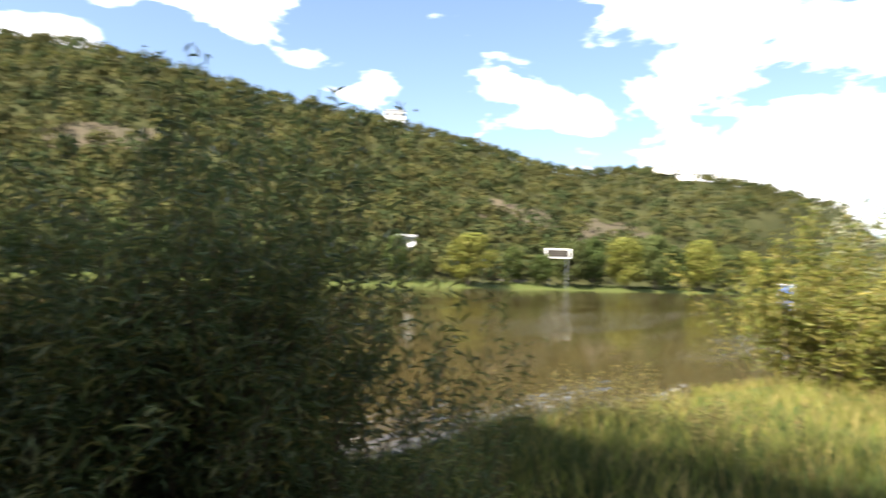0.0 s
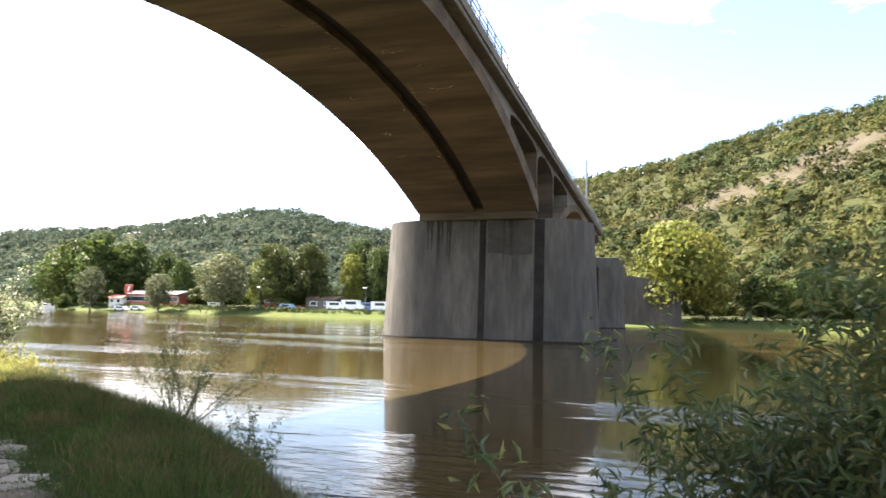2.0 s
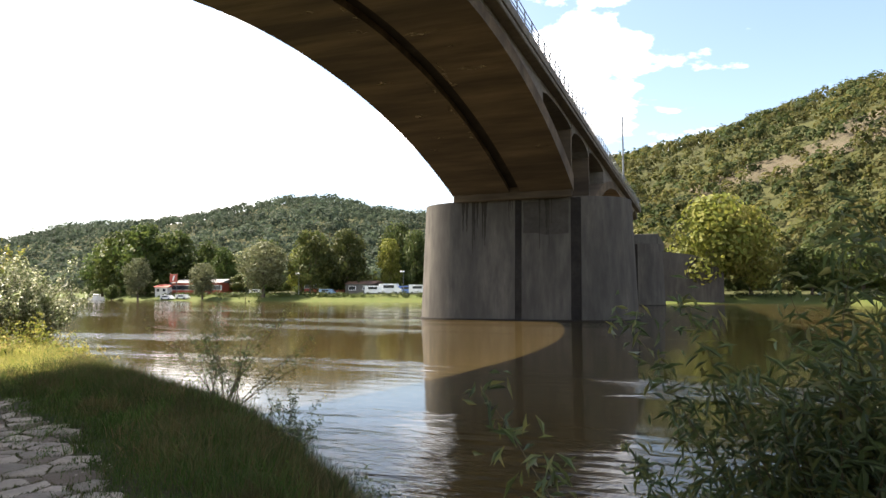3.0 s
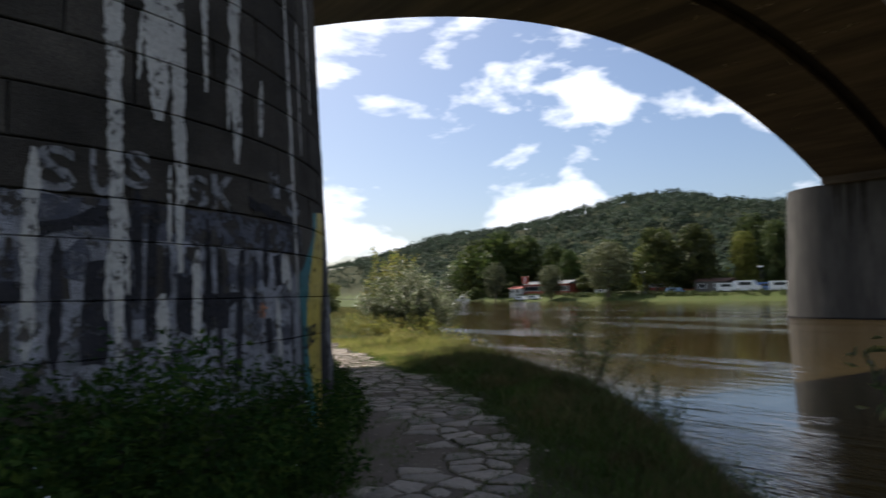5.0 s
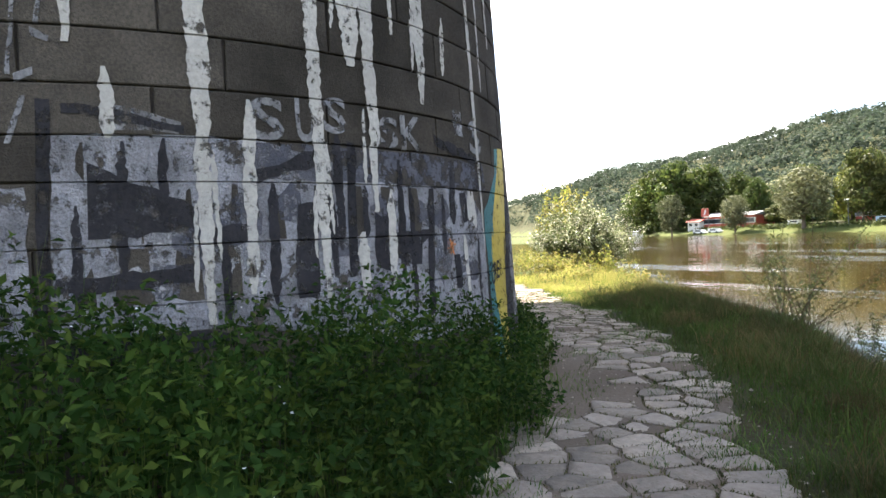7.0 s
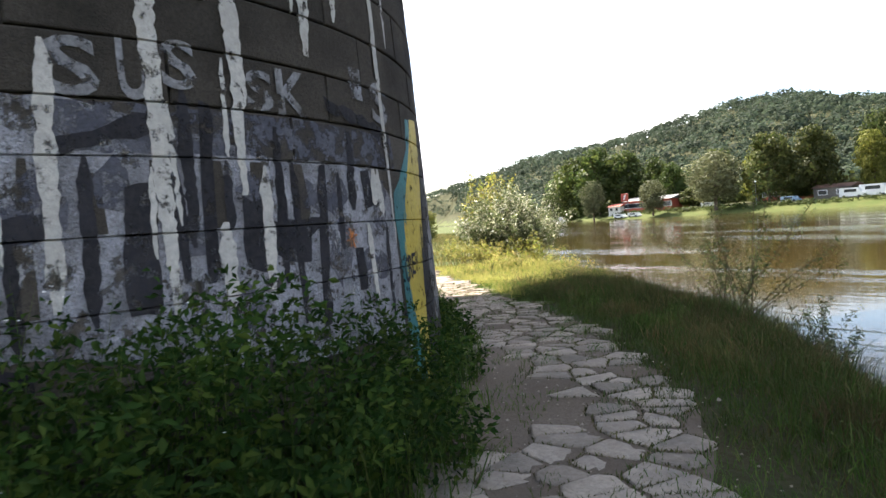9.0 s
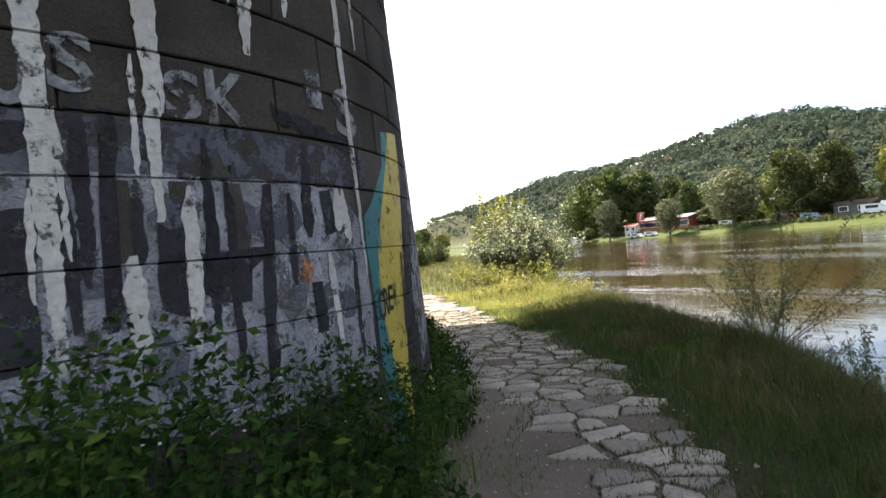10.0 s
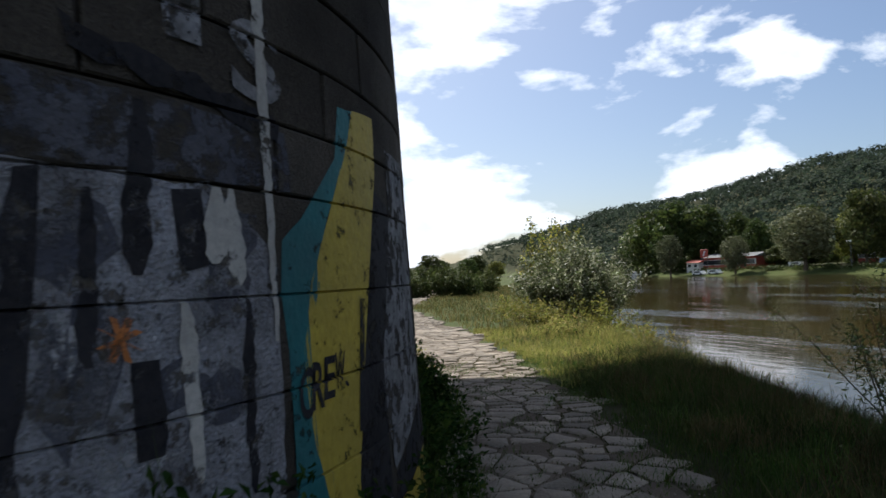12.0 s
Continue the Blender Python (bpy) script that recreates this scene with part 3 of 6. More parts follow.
def span():
    """One arch span with half of the bays over its piers; y = 0 at the face of its first pier."""
    t = thing("arch_span", "weathered concrete railway arch with open spandrels and steel railing", "bridge", (0, Y0 + 5.2, 0), group="bridge spans")
    for x0, x1 in ((-HW, -0.15), (0.95, HW)):
        bm = bmesh.new()
        rib(bm, x0, x1)
        bmesh.ops.recalc_face_normals(bm, faces=bm.faces)
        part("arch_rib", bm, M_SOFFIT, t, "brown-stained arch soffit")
    bm = bmesh.new()                          # recessed dark joint between the ribs
    n = 40
    rows = []
    for k in range(n + 1):
        y = 56.0 * k / n
        rows.append([bm.verts.new(c) for c in ((-0.16, y, intrados(y) + 0.45), (0.96, y, intrados(y) + 0.45), (0.96, y, intrados(y) + 0.6), (-0.16, y, intrados(y) + 0.6))])
    for a, b in zip(rows, rows[1:]):
        for k in range(4):
            bm.faces.new((a[k], b[k], b[(k + 1) % 4], a[(k + 1) % 4]))
    bmesh.ops.recalc_face_normals(bm, faces=bm.faces)
    part("joint", bm, M_DARK, t, "dark joint between the two arches")
    rl = random.Random(21)
    for k in range(34):                       # lime bloom beside the joint and along the boards
        yc = rl.uniform(6, 52)
        if k < 16:
            xc, wx, ly = rl.choice((-0.4, 1.2)) + rl.uniform(-0.12, 0.12), rl.uniform(0.12, 0.4), rl.uniform(0.8, 2.6)
        else:
            xc, wx, ly = rl.uniform(-5.0, 5.0), rl.uniform(0.9, 2.6), rl.uniform(0.25, 0.8)
        bm = bmesh.new()
        rows = []
        for i in range(9):
            y = yc + ly * (i / 8 - 0.5)
            w = wx * math.sin(math.pi * (0.06 + 0.88 * i / 8)) * rl.uniform(0.6, 1.1) * 0.5
            a, b = xc - w, xc + w
            if xc < 0.4:
                a, b = max(a, -HW + 0.05), min(b, -0.17)
            else:
                a, b = max(a, 0.97), min(b, HW - 0.05)
            rows.append([bm.verts.new((q, y, intrados(y) - 0.008 - 0.002 * (k % 4))) for q in (min(a, b - 0.02), b)])
        for a, b in zip(rows, rows[1:]):
            bm.faces.new((a[0], a[1], b[1], b[0]))
        part("lime_streak", bm, M_BLOOM, t, "pale lime bloom")
    for x0, x1 in ((-HW + 0.1, -HW + 0.7), (HW - 0.7, HW - 0.1)):
        bm = bmesh.new()
        spandrel(bm, x0, x1, 12.6, 43.4)
        bmesh.ops.recalc_face_normals(bm, faces=bm.faces)
        part("spandrel_wall", bm, M_DECKC, t)
    for y in (0.0, 12.6, 43.0, 55.6):   # cross walls
        boxed("cross_wall", (-HW + 0.12, HW - 0.12, y, y + 0.4, (SPRING if y in (0.0, 55.6) else extrados(y + (0.4 if y > 28 else 0)) - 0.3), DECK + 0.01), M_SOFFIT if y in (0.0, 55.6) else M_DECKC, t, bevel=0.03)
    for ya, yb, rise in ((0.4, 12.6, 0.5), (43.4, 55.6, 0.5), (56.0, 66.4, 1.3)):
        bm = bmesh.new()
        jack_arch(bm, -HW + 0.1, HW - 0.1, ya, yb, rise)
        bmesh.ops.recalc_face_normals(bm, faces=bm.faces)
        part("deck_vault", bm, M_DECKC, t)
    for y0, y1 in ((0.2, 12.5), (43.5, 66.3)):     # wall along the middle under the deck
        bm = bmesh.new()
        n2 = 10
        rows2 = []
        for k in range(n2 + 1):
            y = y0 + (y1 - y0) * k / n2
            lo = extrados(y) - 0.3 if y < 56 else SPRING
            rows2.append([bm.verts.new(c) for c in ((-0.3, y, lo), (0.3, y, lo), (0.3, y, DECK + 0.01), (-0.3, y, DECK + 0.01))])
        for a, b in zip(rows2, rows2[1:]):
            for k in range(4):
                bm.faces.new((a[k], b[k], b[(k + 1) % 4], a[(k + 1) % 4]))
        bm.faces.new(rows2[0])
        bm.faces.new(rows2[-1][::-1])
        bmesh.ops.recalc_face_normals(bm, faces=bm.faces)
        part("middle_wall", bm, M_DECKC, t)
    boxed("deck_slab", (-6.5, 6.5, -0.0, PITCH, DECK, DECK + 0.62), M_DECKC, t, "grey concrete deck", bevel=0.05)
    for s in (-1, 1):
        a, b = sorted((s * 6.2, s * 6.6))
        boxed("cornice", (a, b, 0.0, PITCH, DECK + 0.3, DECK + 0.95), M_DECKC, t, bevel=0.04)
        bm = bmesh.new()
        for zz in (DECK + 1.3, DECK + 1.65, DECK + 2.05):
            tube(bm, [(s * 6.45, 0, zz), (s * 6.45, PITCH, zz)], [0.035, 0.035], 5)
        part("hand_rail", bm, M_STEEL, t, "thin steel railing")
        for k in range(34):
            boxed("rail_post", (s * 6.45 - 0.035, s * 6.45 + 0.035, k * PITCH / 34, k * PITCH / 34 + 0.07, DECK + 0.9, DECK + 2.08), M_STEEL, t)
    return t


first_span = span()
for k in (-1, 1):
    copy_thing(first_span, pose(0, Y0 + 5.2 + PITCH * k, 0))
far_pier(Y0 + PITCH, "grey concrete river pier with rounded ends and dark streaks")
far_pier(Y0 + 2 * PITCH, "far concrete river pier by the opposite bank")

# abutments where the deck meets both banks
for name, ya, yb in (("bridge_abutment", 196.0, 240.0), ("bridge_abutment", -125.0, -70.0)):
    t = thing(name, "concrete abutment block at the end of the bridge", "abutment", (0, 0, 0))
    boxed("wall", (-7.0, 7.0, ya, yb, -3.0, DECK + 0.55), M_CONC, t, bevel=0.1)


def mast(y, side=1):
    t = thing("catenary_mast", "slim steel railway mast with a bracket arm on the deck", "mast", (side * 6.1, y, DECK + 0.62), group="railway masts")
    bm = bmesh.new()
    tube(bm, [(0, 0, 0), (0, 0, 11.5)], [0.16, 0.11], 8)
    part("pole", bm, M_STEEL, t)
    bm = bmesh.new()
    tube(bm, [(0, 0, 8.6), (-3.4 * side, 0, 9.6)], [0.05, 0.04], 6)
    tube(bm, [(0, 0, 7.6), (-3.2 * side, 0, 8.0)], [0.04, 0.03], 6)
    part("arm", bm, M_STEEL, t)
    return t


mast(106.0)

# ---- the pier on the bank: courses of blocks round its nose ----
JOINTS = [-2.2, -1.75, -1.32, -0.86, -0.43, 0.0, 0.46, 0.79, 1.157, 1.56, 2.0, 2.38, 2.84, 3.22, 3.66, 4.05, 4.5, 4.9, 5.35, 5.75, 6.2, 6.6, 7.05, 7.45, 7.9, 8.6]
near_pier = thing("bridge_pier", "dark graffiti-covered block pier streaked with white paint", "bridge pier", (0, Y0, 0), group="bridge piers")
bm = bmesh.new()
pier_body(bm, -3.0, SPRING + 0.1, -0.035)
part("core", bm, M_JOINT, near_pier, "dark mortar bed behind the blocks")


def course_block(z0, z1, span_deg, inner=0.12, seg=4):
    bm = bmesh.new()
    g = 0.007
    half = math.radians(span_deg / 2) - g / RB
    grid = []
    for z in (z0 + g, z1 - g):
        for dr in (-inner, -0.008, 0.0):
            zz = z if dr < 0 and dr != 0.0 else (z + (0.01 if z < (z0 + z1) / 2 else -0.01))
            grid.append([bm.verts.new(((radius(z) + dr) * math.cos(a), (radius(z) + dr) * math.sin(a), zz))
                         for a in [(-half + 2 * half * k / seg) * (1.0 if dr < 0 else 0.985) for k in range(seg + 1)]])
    lo_in, lo_e, lo, hi_in, hi_e, hi = grid
    for a, b in ((lo_in, lo_e), (lo_e, lo), (lo, hi), (hi, hi_e), (hi_e, hi_in)):
        for k in range(seg):
            bm.faces.new((a[k], a[k + 1], b[k + 1], b[k]))
    for k in (0, seg):
        bm.faces.new([r[k] for r in (lo_in, lo_e, lo, hi, hi_e, hi_in)])
    bmesh.ops.recalc_face_normals(bm, faces=bm.faces)
    me = bpy.data.meshes.new("block")
    bm.to_mesh(me)
    bm.free()
    me.materials.append(M_BLOCK)
    return me


rng_block = random.Random(5)
for c in range(len(JOINTS) - 1):
    z0, z1 = JOINTS[c], JOINTS[c + 1]
    per = 12 if c < 16 else 8
    step = 180.0 / per
    me = course_block(z0, z1, step, seg=4 if c < 16 else 6)
    off = rng_block.uniform(0.2, 0.8) if c % 2 else rng_block.uniform(-0.3, 0.3)
    for k in range(per):
        a = -90 + step * (k + 0.5 + (off - 0.5) * 0.9)
        if a > 92 or a < -92:
            continue
        b = new("block", me)
        b.parent = near_pier
        r = rng_block.uniform(-0.004, 0.004)
        b.matrix_basis = Matrix.Translation((NX + r * math.cos(radians(a)), r * math.sin(radians(a)), 0)) @ pose(0, 0, 0, 0, 0, a)


# ---- paint on the pier ----
M_DRIP = surface("white_lime_paint", (0.52, 0.505, 0.46), (0.41, 0.395, 0.36), 0.85, 24.0, 2.0, (0.27, 0.26, 0.24), bump=0.6, depth=0.012)
M_SILVER_PAINT = surface("worn_silver_spray", (0.40, 0.405, 0.44), (0.19, 0.19, 0.205), 0.7, 40.0, 3.2, (0.10, 0.096, 0.09), bump=0.9, bump_scale=60.0, depth=0.03)
M_GREY_PAINT = surface("faded_grey_spray", (0.31, 0.31, 0.32), (0.14, 0.138, 0.14), 0.75, 34.0, 4.5, (0.06, 0.06, 0.06), bump=0.5, depth=0.012)
M_BLACK_PAINT = surface("black_spray", (0.010, 0.010, 0.013), (0.026, 0.026, 0.032), 0.7, 26.0, 3.0, (0.045, 0.043, 0.042), bump=0.5, depth=0.012)
M_TEAL = surface("teal_spray", (0.018, 0.17, 0.18), (0.03, 0.12, 0.13), 0.6, 18.0, 2.0, bump=0.5, depth=0.012)
M_YELLOW = surface("yellow_spray", (0.52, 0.40, 0.05), (0.40, 0.31, 0.05), 0.6, 18.0, 2.0, bump=0.5, depth=0.012)
M_ORANGE = surface("orange_spray", (0.55, 0.20, 0.05), (0.42, 0.14, 0.04), 0.6, 18.0, 2.0, bump=0.5, depth=0.012)

for paint, share in ((M_DRIP, 0.04), (M_SILVER_PAINT, 0.14), (M_GREY_PAINT, 0.24), (M_BLACK_PAINT, 0.14), (M_TEAL, 0.04), (M_YELLOW, 0.02), (M_ORANGE, 0.05)):
    worn(paint, share)


def cut_to_wall(bm, lift):
    """Bends a flat (angle, height) drawing round the nose, leaving the joints free."""
    for z in JOINTS:
        for d in (-0.008, 0.0, 0.008):
            g = list(bm.verts) + list(bm.edges) + list(bm.faces)
            bmesh.ops.bisect_plane(bm, geom=g, plane_co=(0, 0, z + d), plane_no=(0, 0, 1))
    for a in range(-100, 101, 4):
        g = list(bm.verts) + list(bm.edges) + list(bm.faces)
        bmesh.ops.bisect_plane(bm, geom=g, plane_co=(a, 0, 0), plane_no=(1, 0, 0))
    for v in bm.verts:
        a, z = radians(v.co.x), v.co.z
        r = radius(z) + (lift if min(abs(z - j) for j in JOINTS) > 0.004 else -0.012)
        v.co = Vector((NX + r * math.cos(a), r * math.sin(a), z))
    bmesh.ops.recalc_face_normals(bm, faces=bm.faces)


def painted(name, pts, material, lift=0.007, label="", rough=0.0):
    """A painted patch: corner points (angle in degrees, height)."""
    rng = random.Random(len(pts) * 31 + int(abs(pts[0][0]) * 10))
    line = []
    for k, p in enumerate(pts):
        q = pts[(k + 1) % len(pts)]
        n = max(1, int(math.hypot((q[0] - p[0]) * 0.09, q[1] - p[1]) / 0.09)) if rough else 1
        for i in range(n):
            t = i / n
            line.append((p[0] + (q[0] - p[0]) * t + rng.uniform(-1, 1) * rough * 9, p[1] + (q[1] - p[1]) * t + rng.uniform(-1, 1) * rough))
    bm = bmesh.new()
    f = bm.faces.new([bm.verts.new((a, 0, z)) for a, z in line])
    bmesh.ops.triangulate(bm, faces=[f])
    cut_to_wall(bm, lift)
    return part(name, bm, material, near_pier, label)


def drip(a0, z0, a1, z1, width, seed, material=M_DRIP, name="paint_run", label="white paint run", lift=0.014):
    """A run of white paint down the wall with an uneven edge and a narrowing foot."""
    rng = random.Random(seed)
    n = max(6, int((z0 - z1) / 0.035))
    bm = bmesh.new()
    rows = []
    wl = wr = 1.0
    for k in range(n + 1):
        t = k / n
        wl = 0.88 * wl + 0.12 * rng.uniform(-0.2, 2.2)
        wr = 0.88 * wr + 0.12 * rng.uniform(-0.2, 2.2)
        tail = min(1.0, 0.3 + (z0 - z0 * (1 - t) - z1 * t) / 0.22) * (1.0 if t < 0.85 else 1.0 - 0.65 * (t - 0.85) / 0.15)
        a = a0 + (a1 - a0) * t + rng.uniform(-0.08, 0.08)
        z = z0 + (z1 - z0) * t
        rows.append((bm.verts.new((a - width * 0.5 * max(0.15, wl + rng.uniform(-0.12, 0.12)) * tail, 0, z)), bm.verts.new((a + width * 0.5 * max(0.15, wr + rng.uniform(-0.12, 0.12)) * tail, 0, z))))
    for p, q in zip(rows, rows[1:]):
        bm.faces.new((p[0], p[1], q[1], q[0]))
    cut_to_wall(bm, lift)
    return part(name, bm, material, near_pier, label)


def letter(text, a0, z0, a1, z1, material, lift=0.010, slant=0.0):
    """One sprayed letter filling the box from (a0, z0) to (a1, z1)."""
    cu = bpy.data.curves.new("letter", "FONT")
    cu.body = text
    cu.resolution_u = 3
    cu.offset = 0.022
    tmp = bpy.data.objects.new("letter", cu)
    me = tmp.to_mesh()
    bm = bmesh.new()
    bm.from_mesh(me)
    tmp.to_mesh_clear()
    bpy.data.objects.remove(tmp)
    bpy.data.curves.remove(cu)
    xs = [v.co.x for v in bm.verts]
    ys = [v.co.y for v in bm.verts]
    x0, x1, y0, y1 = min(xs), max(xs), min(ys), max(ys)
    for v in bm.verts:
        u, w = (v.co.x - x0) / (x1 - x0), (v.co.y - y0) / (y1 - y0)
        v.co = Vector((a0 + (a1 - a0) * u + slant * w, 0, z0 + (z1 - z0) * w))
    cut_to_wall(bm, lift)
    return part("sprayed_letter", bm, material, near_pier, "faded sprayed lettering")


painted("silver_field", [(-7.0, 0.79), (7.8, 0.79), (7.7, 0.46), (18.7, 0.46), (36, 0.46), (40.0, 0.2), (39.6, -1.0), (22, -0.95), (7, -0.62), (-7.2, -0.62)], M_SILVER_PAINT, 0.004, "worn silver graffiti field", 0.02)
painted("grey_field", [(-2.5, 1.01), (-0.7, 0.99), (2.4, 0.91), (2.3, 0.82), (-2.6, 0.84)], M_GREY_PAINT, 0.0046, "faded grey sprayed field", 0.012)
painted("silver_field", [(-14, 0.4), (-8.6, 0.42), (-8.6, -0.7), (-14, -0.6)], M_SILVER_PAINT, 0.004, "worn silver graffiti field", 0.02)
for pts in ([(-4.3, 0.59), (-2.7, 0.52), (3.1, 0.28), (3.3, 0.12), (-4.5, 0.04)],
            [(-7.6, 1.05), (-6.9, 1.05), (-7.4, -0.6), (-8.1, -0.6)],
            [(-6.0, 1.02), (2.8, 0.87), (2.7, 0.80), (-6.0, 0.94)],
            [(8.1, 0.55), (14.0, 0.73), (13.9, 0.62), (8.3, 0.46)],
            [(11.7, 0.27), (13.7, 0.32), (13.4, -0.50), (11.3, -0.45)],
            [(19.8, 0.21), (21.9, 0.18), (22.2, -0.33), (19.7, -0.27)],
            [(17.4, 0.82), (18.2, 0.82), (17.4, -0.32), (16.6, -0.32)],
            [(21.8, 0.05), (28.7, 0.03), (26.1, -0.1), (25.9, -0.28), (22.3, -0.21)],
            [(-6.9, -0.22), (3.3, -0.15), (3.3, -0.27), (-6.9, -0.32)],
            [(29.5, 0.98), (40.7, 0.80), (40.6, 0.70), (29.9, 0.87)],
            [(27.8, 0.46), (28.7, 0.46), (27.6, -0.75), (26.7, -0.75)],
            [(33.8, 0.44), (35.2, 0.44), (35.5, 0.12), (34.1, 0.12)],
            [(3.8, 0.12), (7.5, 0.15), (7.5, 0.02), (3.8, -0.02)],
            [(31.8, -0.2), (33.0, -0.2), (33.2, -0.56), (32.0, -0.56)],
            [(14.6, 0.46), (15.4, 0.46), (15.6, -0.3), (14.9, -0.3)],
            [(-6.8, -0.62), (6.0, -0.66), (6.0, -0.78), (-6.8, -0.80)]):
    painted("black_stroke", pts, M_BLACK_PAINT, 0.010, "black sprayed stroke", 0.022)
M_SLATE = surface("slate_spray", (0.075, 0.078, 0.098), (0.13, 0.132, 0.15), 0.75, 36.0, 4.0, (0.04, 0.04, 0.045), bump=0.8, bump_scale=55.0, depth=0.015)
M_PALE = surface("pale_spray", (0.46, 0.46, 0.47), (0.30, 0.30, 0.31), 0.75, 36.0, 4.0, (0.20, 0.20, 0.20), bump=0.8, bump_scale=55.0, depth=0.015)
worn(M_SLATE, 0.38)
worn(M_PALE, 0.65)
painted("slate_field", [(7.9, 0.77), (24, 0.77), (41.2, 0.76), (41.4, 0.48), (24, 0.48), (8.0, 0.48)], M_SLATE, 0.0046, "worn slate-grey sprayed field", 0.012)
rp = random.Random(77)
for k in range(30):                    # worn darker and paler patches in the field
    ca, cz = rp.uniform(-5.5, 38.0), rp.uniform(-0.55, 0.38)
    wa, wz = rp.uniform(0.8, 2.2), rp.uniform(0.10, 0.26)
    patch = []
    for i in range(9):
        an = 2 * math.pi * i / 9
        q = rp.uniform(0.55, 1.15)
        patch.append((ca + math.cos(an) * wa * q, cz + math.sin(an) * wz * q))
    if k % 5 < 3:
        painted("dark_patch", patch, M_SLATE, 0.0054 + 0.0001 * k, "worn slate-grey sprayed patch", 0.02)
    else:
        painted("pale_patch", patch, M_PALE, 0.0054 + 0.0001 * k, "worn pale sprayed patch", 0.02)
# the bright piece round the river side of the nose
painted("teal_band", [(47.0, 1.0), (46.1, 0.70), (43.0, 0.42), (40.4, 0.24), (40.1, 0.01), (41.2, -0.06), (40.5, -0.30), (40.8, -0.56), (40.4, -0.87), (42.0, -1.7), (45.0, -1.7), (43.2, -1.0), (42.3, -0.72), (41.8, -0.47), (41.8, -0.26), (42.8, 0.05), (44.6, 0.34), (48.0, 0.82), (49.0, 1.02)], M_TEAL, 0.0065, "teal sprayed band", 0.006)
painted("yellow_field", [(49.0, 1.02), (48.0, 0.82), (44.6, 0.34), (42.8, 0.05), (41.8, -0.26), (41.8, -0.47), (42.3, -0.72), (43.2, -1.0), (45.0, -1.7), (46.5, -1.7), (46.6, -1.0), (47.8, -0.57), (48.7, -0.28), (49.9, 0.04), (51.1, 0.37), (52.6, 0.73), (52.8, 1.05)], M_YELLOW, 0.0065, "yellow sprayed field", 0.006)
painted("black_stroke", [(52.0, 0.6), (51.1, 0.37), (49.9, 0.04), (48.7, -0.28), (47.8, -0.57), (46.6, -1.0), (46.5, -1.7), (52.0, -1.7), (51.0, -0.8), (51.2, -0.55), (52.1, -0.31), (53.5, 0.03), (55.4, 0.5)], M_BLACK_PAINT, 0.0065, "black sprayed stroke", 0.006)
painted("black_stroke", [(48.2, -0.05), (48.9, -0.05), (47.5, -0.75), (46.9, -0.75)], M_BLACK_PAINT, 0.011, "black sprayed stroke")
painted("grey_field", [(55.4, 0.9), (62, 0.9), (63, -0.8), (52.5, -1.1), (51.2, -0.55), (52.1, -0.31), (53.5, 0.03), (55.4, 0.5)], M_GREY_PAINT, 0.0065, "faded grey sprayed field", 0.006)
painted("black_stroke", [(63, -0.82), (52.5, -1.12), (52.4, -1.3), (63, -1.2)], M_BLACK_PAINT, 0.0065, "black sprayed stroke", 0.006)
painted("yellow_field", [(52.4, -1.32), (64, -1.2), (64, -1.7), (53, -1.7)], M_YELLOW, 0.0065, "yellow sprayed field", 0.006)
for k in range(4):                     # small orange mark of crossing strokes
    a = k * 45 + 15
    dx, dz = math.cos(radians(a)) * 0.85, math.sin(radians(a)) * 0.075
    painted("orange_mark", [(31.4 - dx - 0.1, -0.12 - dz), (31.4 - dx + 0.2, -0.12 - dz - 0.012), (31.4 + dx + 0.1, -0.12 + dz), (31.4 + dx - 0.2, -0.12 + dz + 0.012)], M_ORANGE, 0.012 + k * 0.001, "orange sprayed mark")
for ch, a0, z0, a1, z1 in (("S", 7.9, 0.79, 11, 1.13), ("U", 12.1, 0.79, 14, 1.15), ("S", 14.9, 0.88, 17.4, 1.19), ("S", 21.3, 0.8, 23.8, 1.08), ("K", 24.2, 0.79, 27.6, 1.12), ("I", 33.8, 1.02, 35.8, 1.28), ("S", 37.5, 0.86, 41.1, 1.23)):
    letter(ch, a0, z0, a1, z1, M_GREY_PAINT)
for k, ch in enumerate("CREW."):
    letter(ch, 40.9 + k * 1.12, -0.58 + k * 0.03, 42.05 + k * 1.12 - (0.8 if ch == "." else 0), -0.34 + k * 0.012 - (0.20 if ch == "." else 0), M_BLACK_PAINT, 0.013, 0.25)
# thin scrawl far round the nose
for pts in ([(-9.1, 1.8), (-8.8, 1.8), (-9.4, 1.2), (-9.7, 1.2)], [(-9.1, 1.2), (-7.8, 1.26), (-7.8, 1.21), (-9.1, 1.14)], [(-7.2, 1.8), (-6.9, 1.8), (-7.4, 1.55), (-7.8, 1.55)],
            [(-7.9, 1.53), (-6.7, 1.48), (-6.8, 1.43), (-8.0, 1.47)], [(-9.9, 0.73), (-9.5, 0.73), (-8.4, 1.05), (-8.8, 1.05)], [(-11.4, 1.1), (-11.1, 1.1), (-11.6, 0.5), (-11.9, 0.5)],
            [(-12.4, 1.7), (-12.1, 1.7), (-12.6, 0.9), (-12.9, 0.9)], [(-11.7, 1.5), (-10.3, 1.45), (-10.4, 1.39), (-11.8, 1.43)]):
    painted("pale_scrawl", pts, M_GREY_PAINT, 0.009, "pale sprayed scrawl", 0.008)
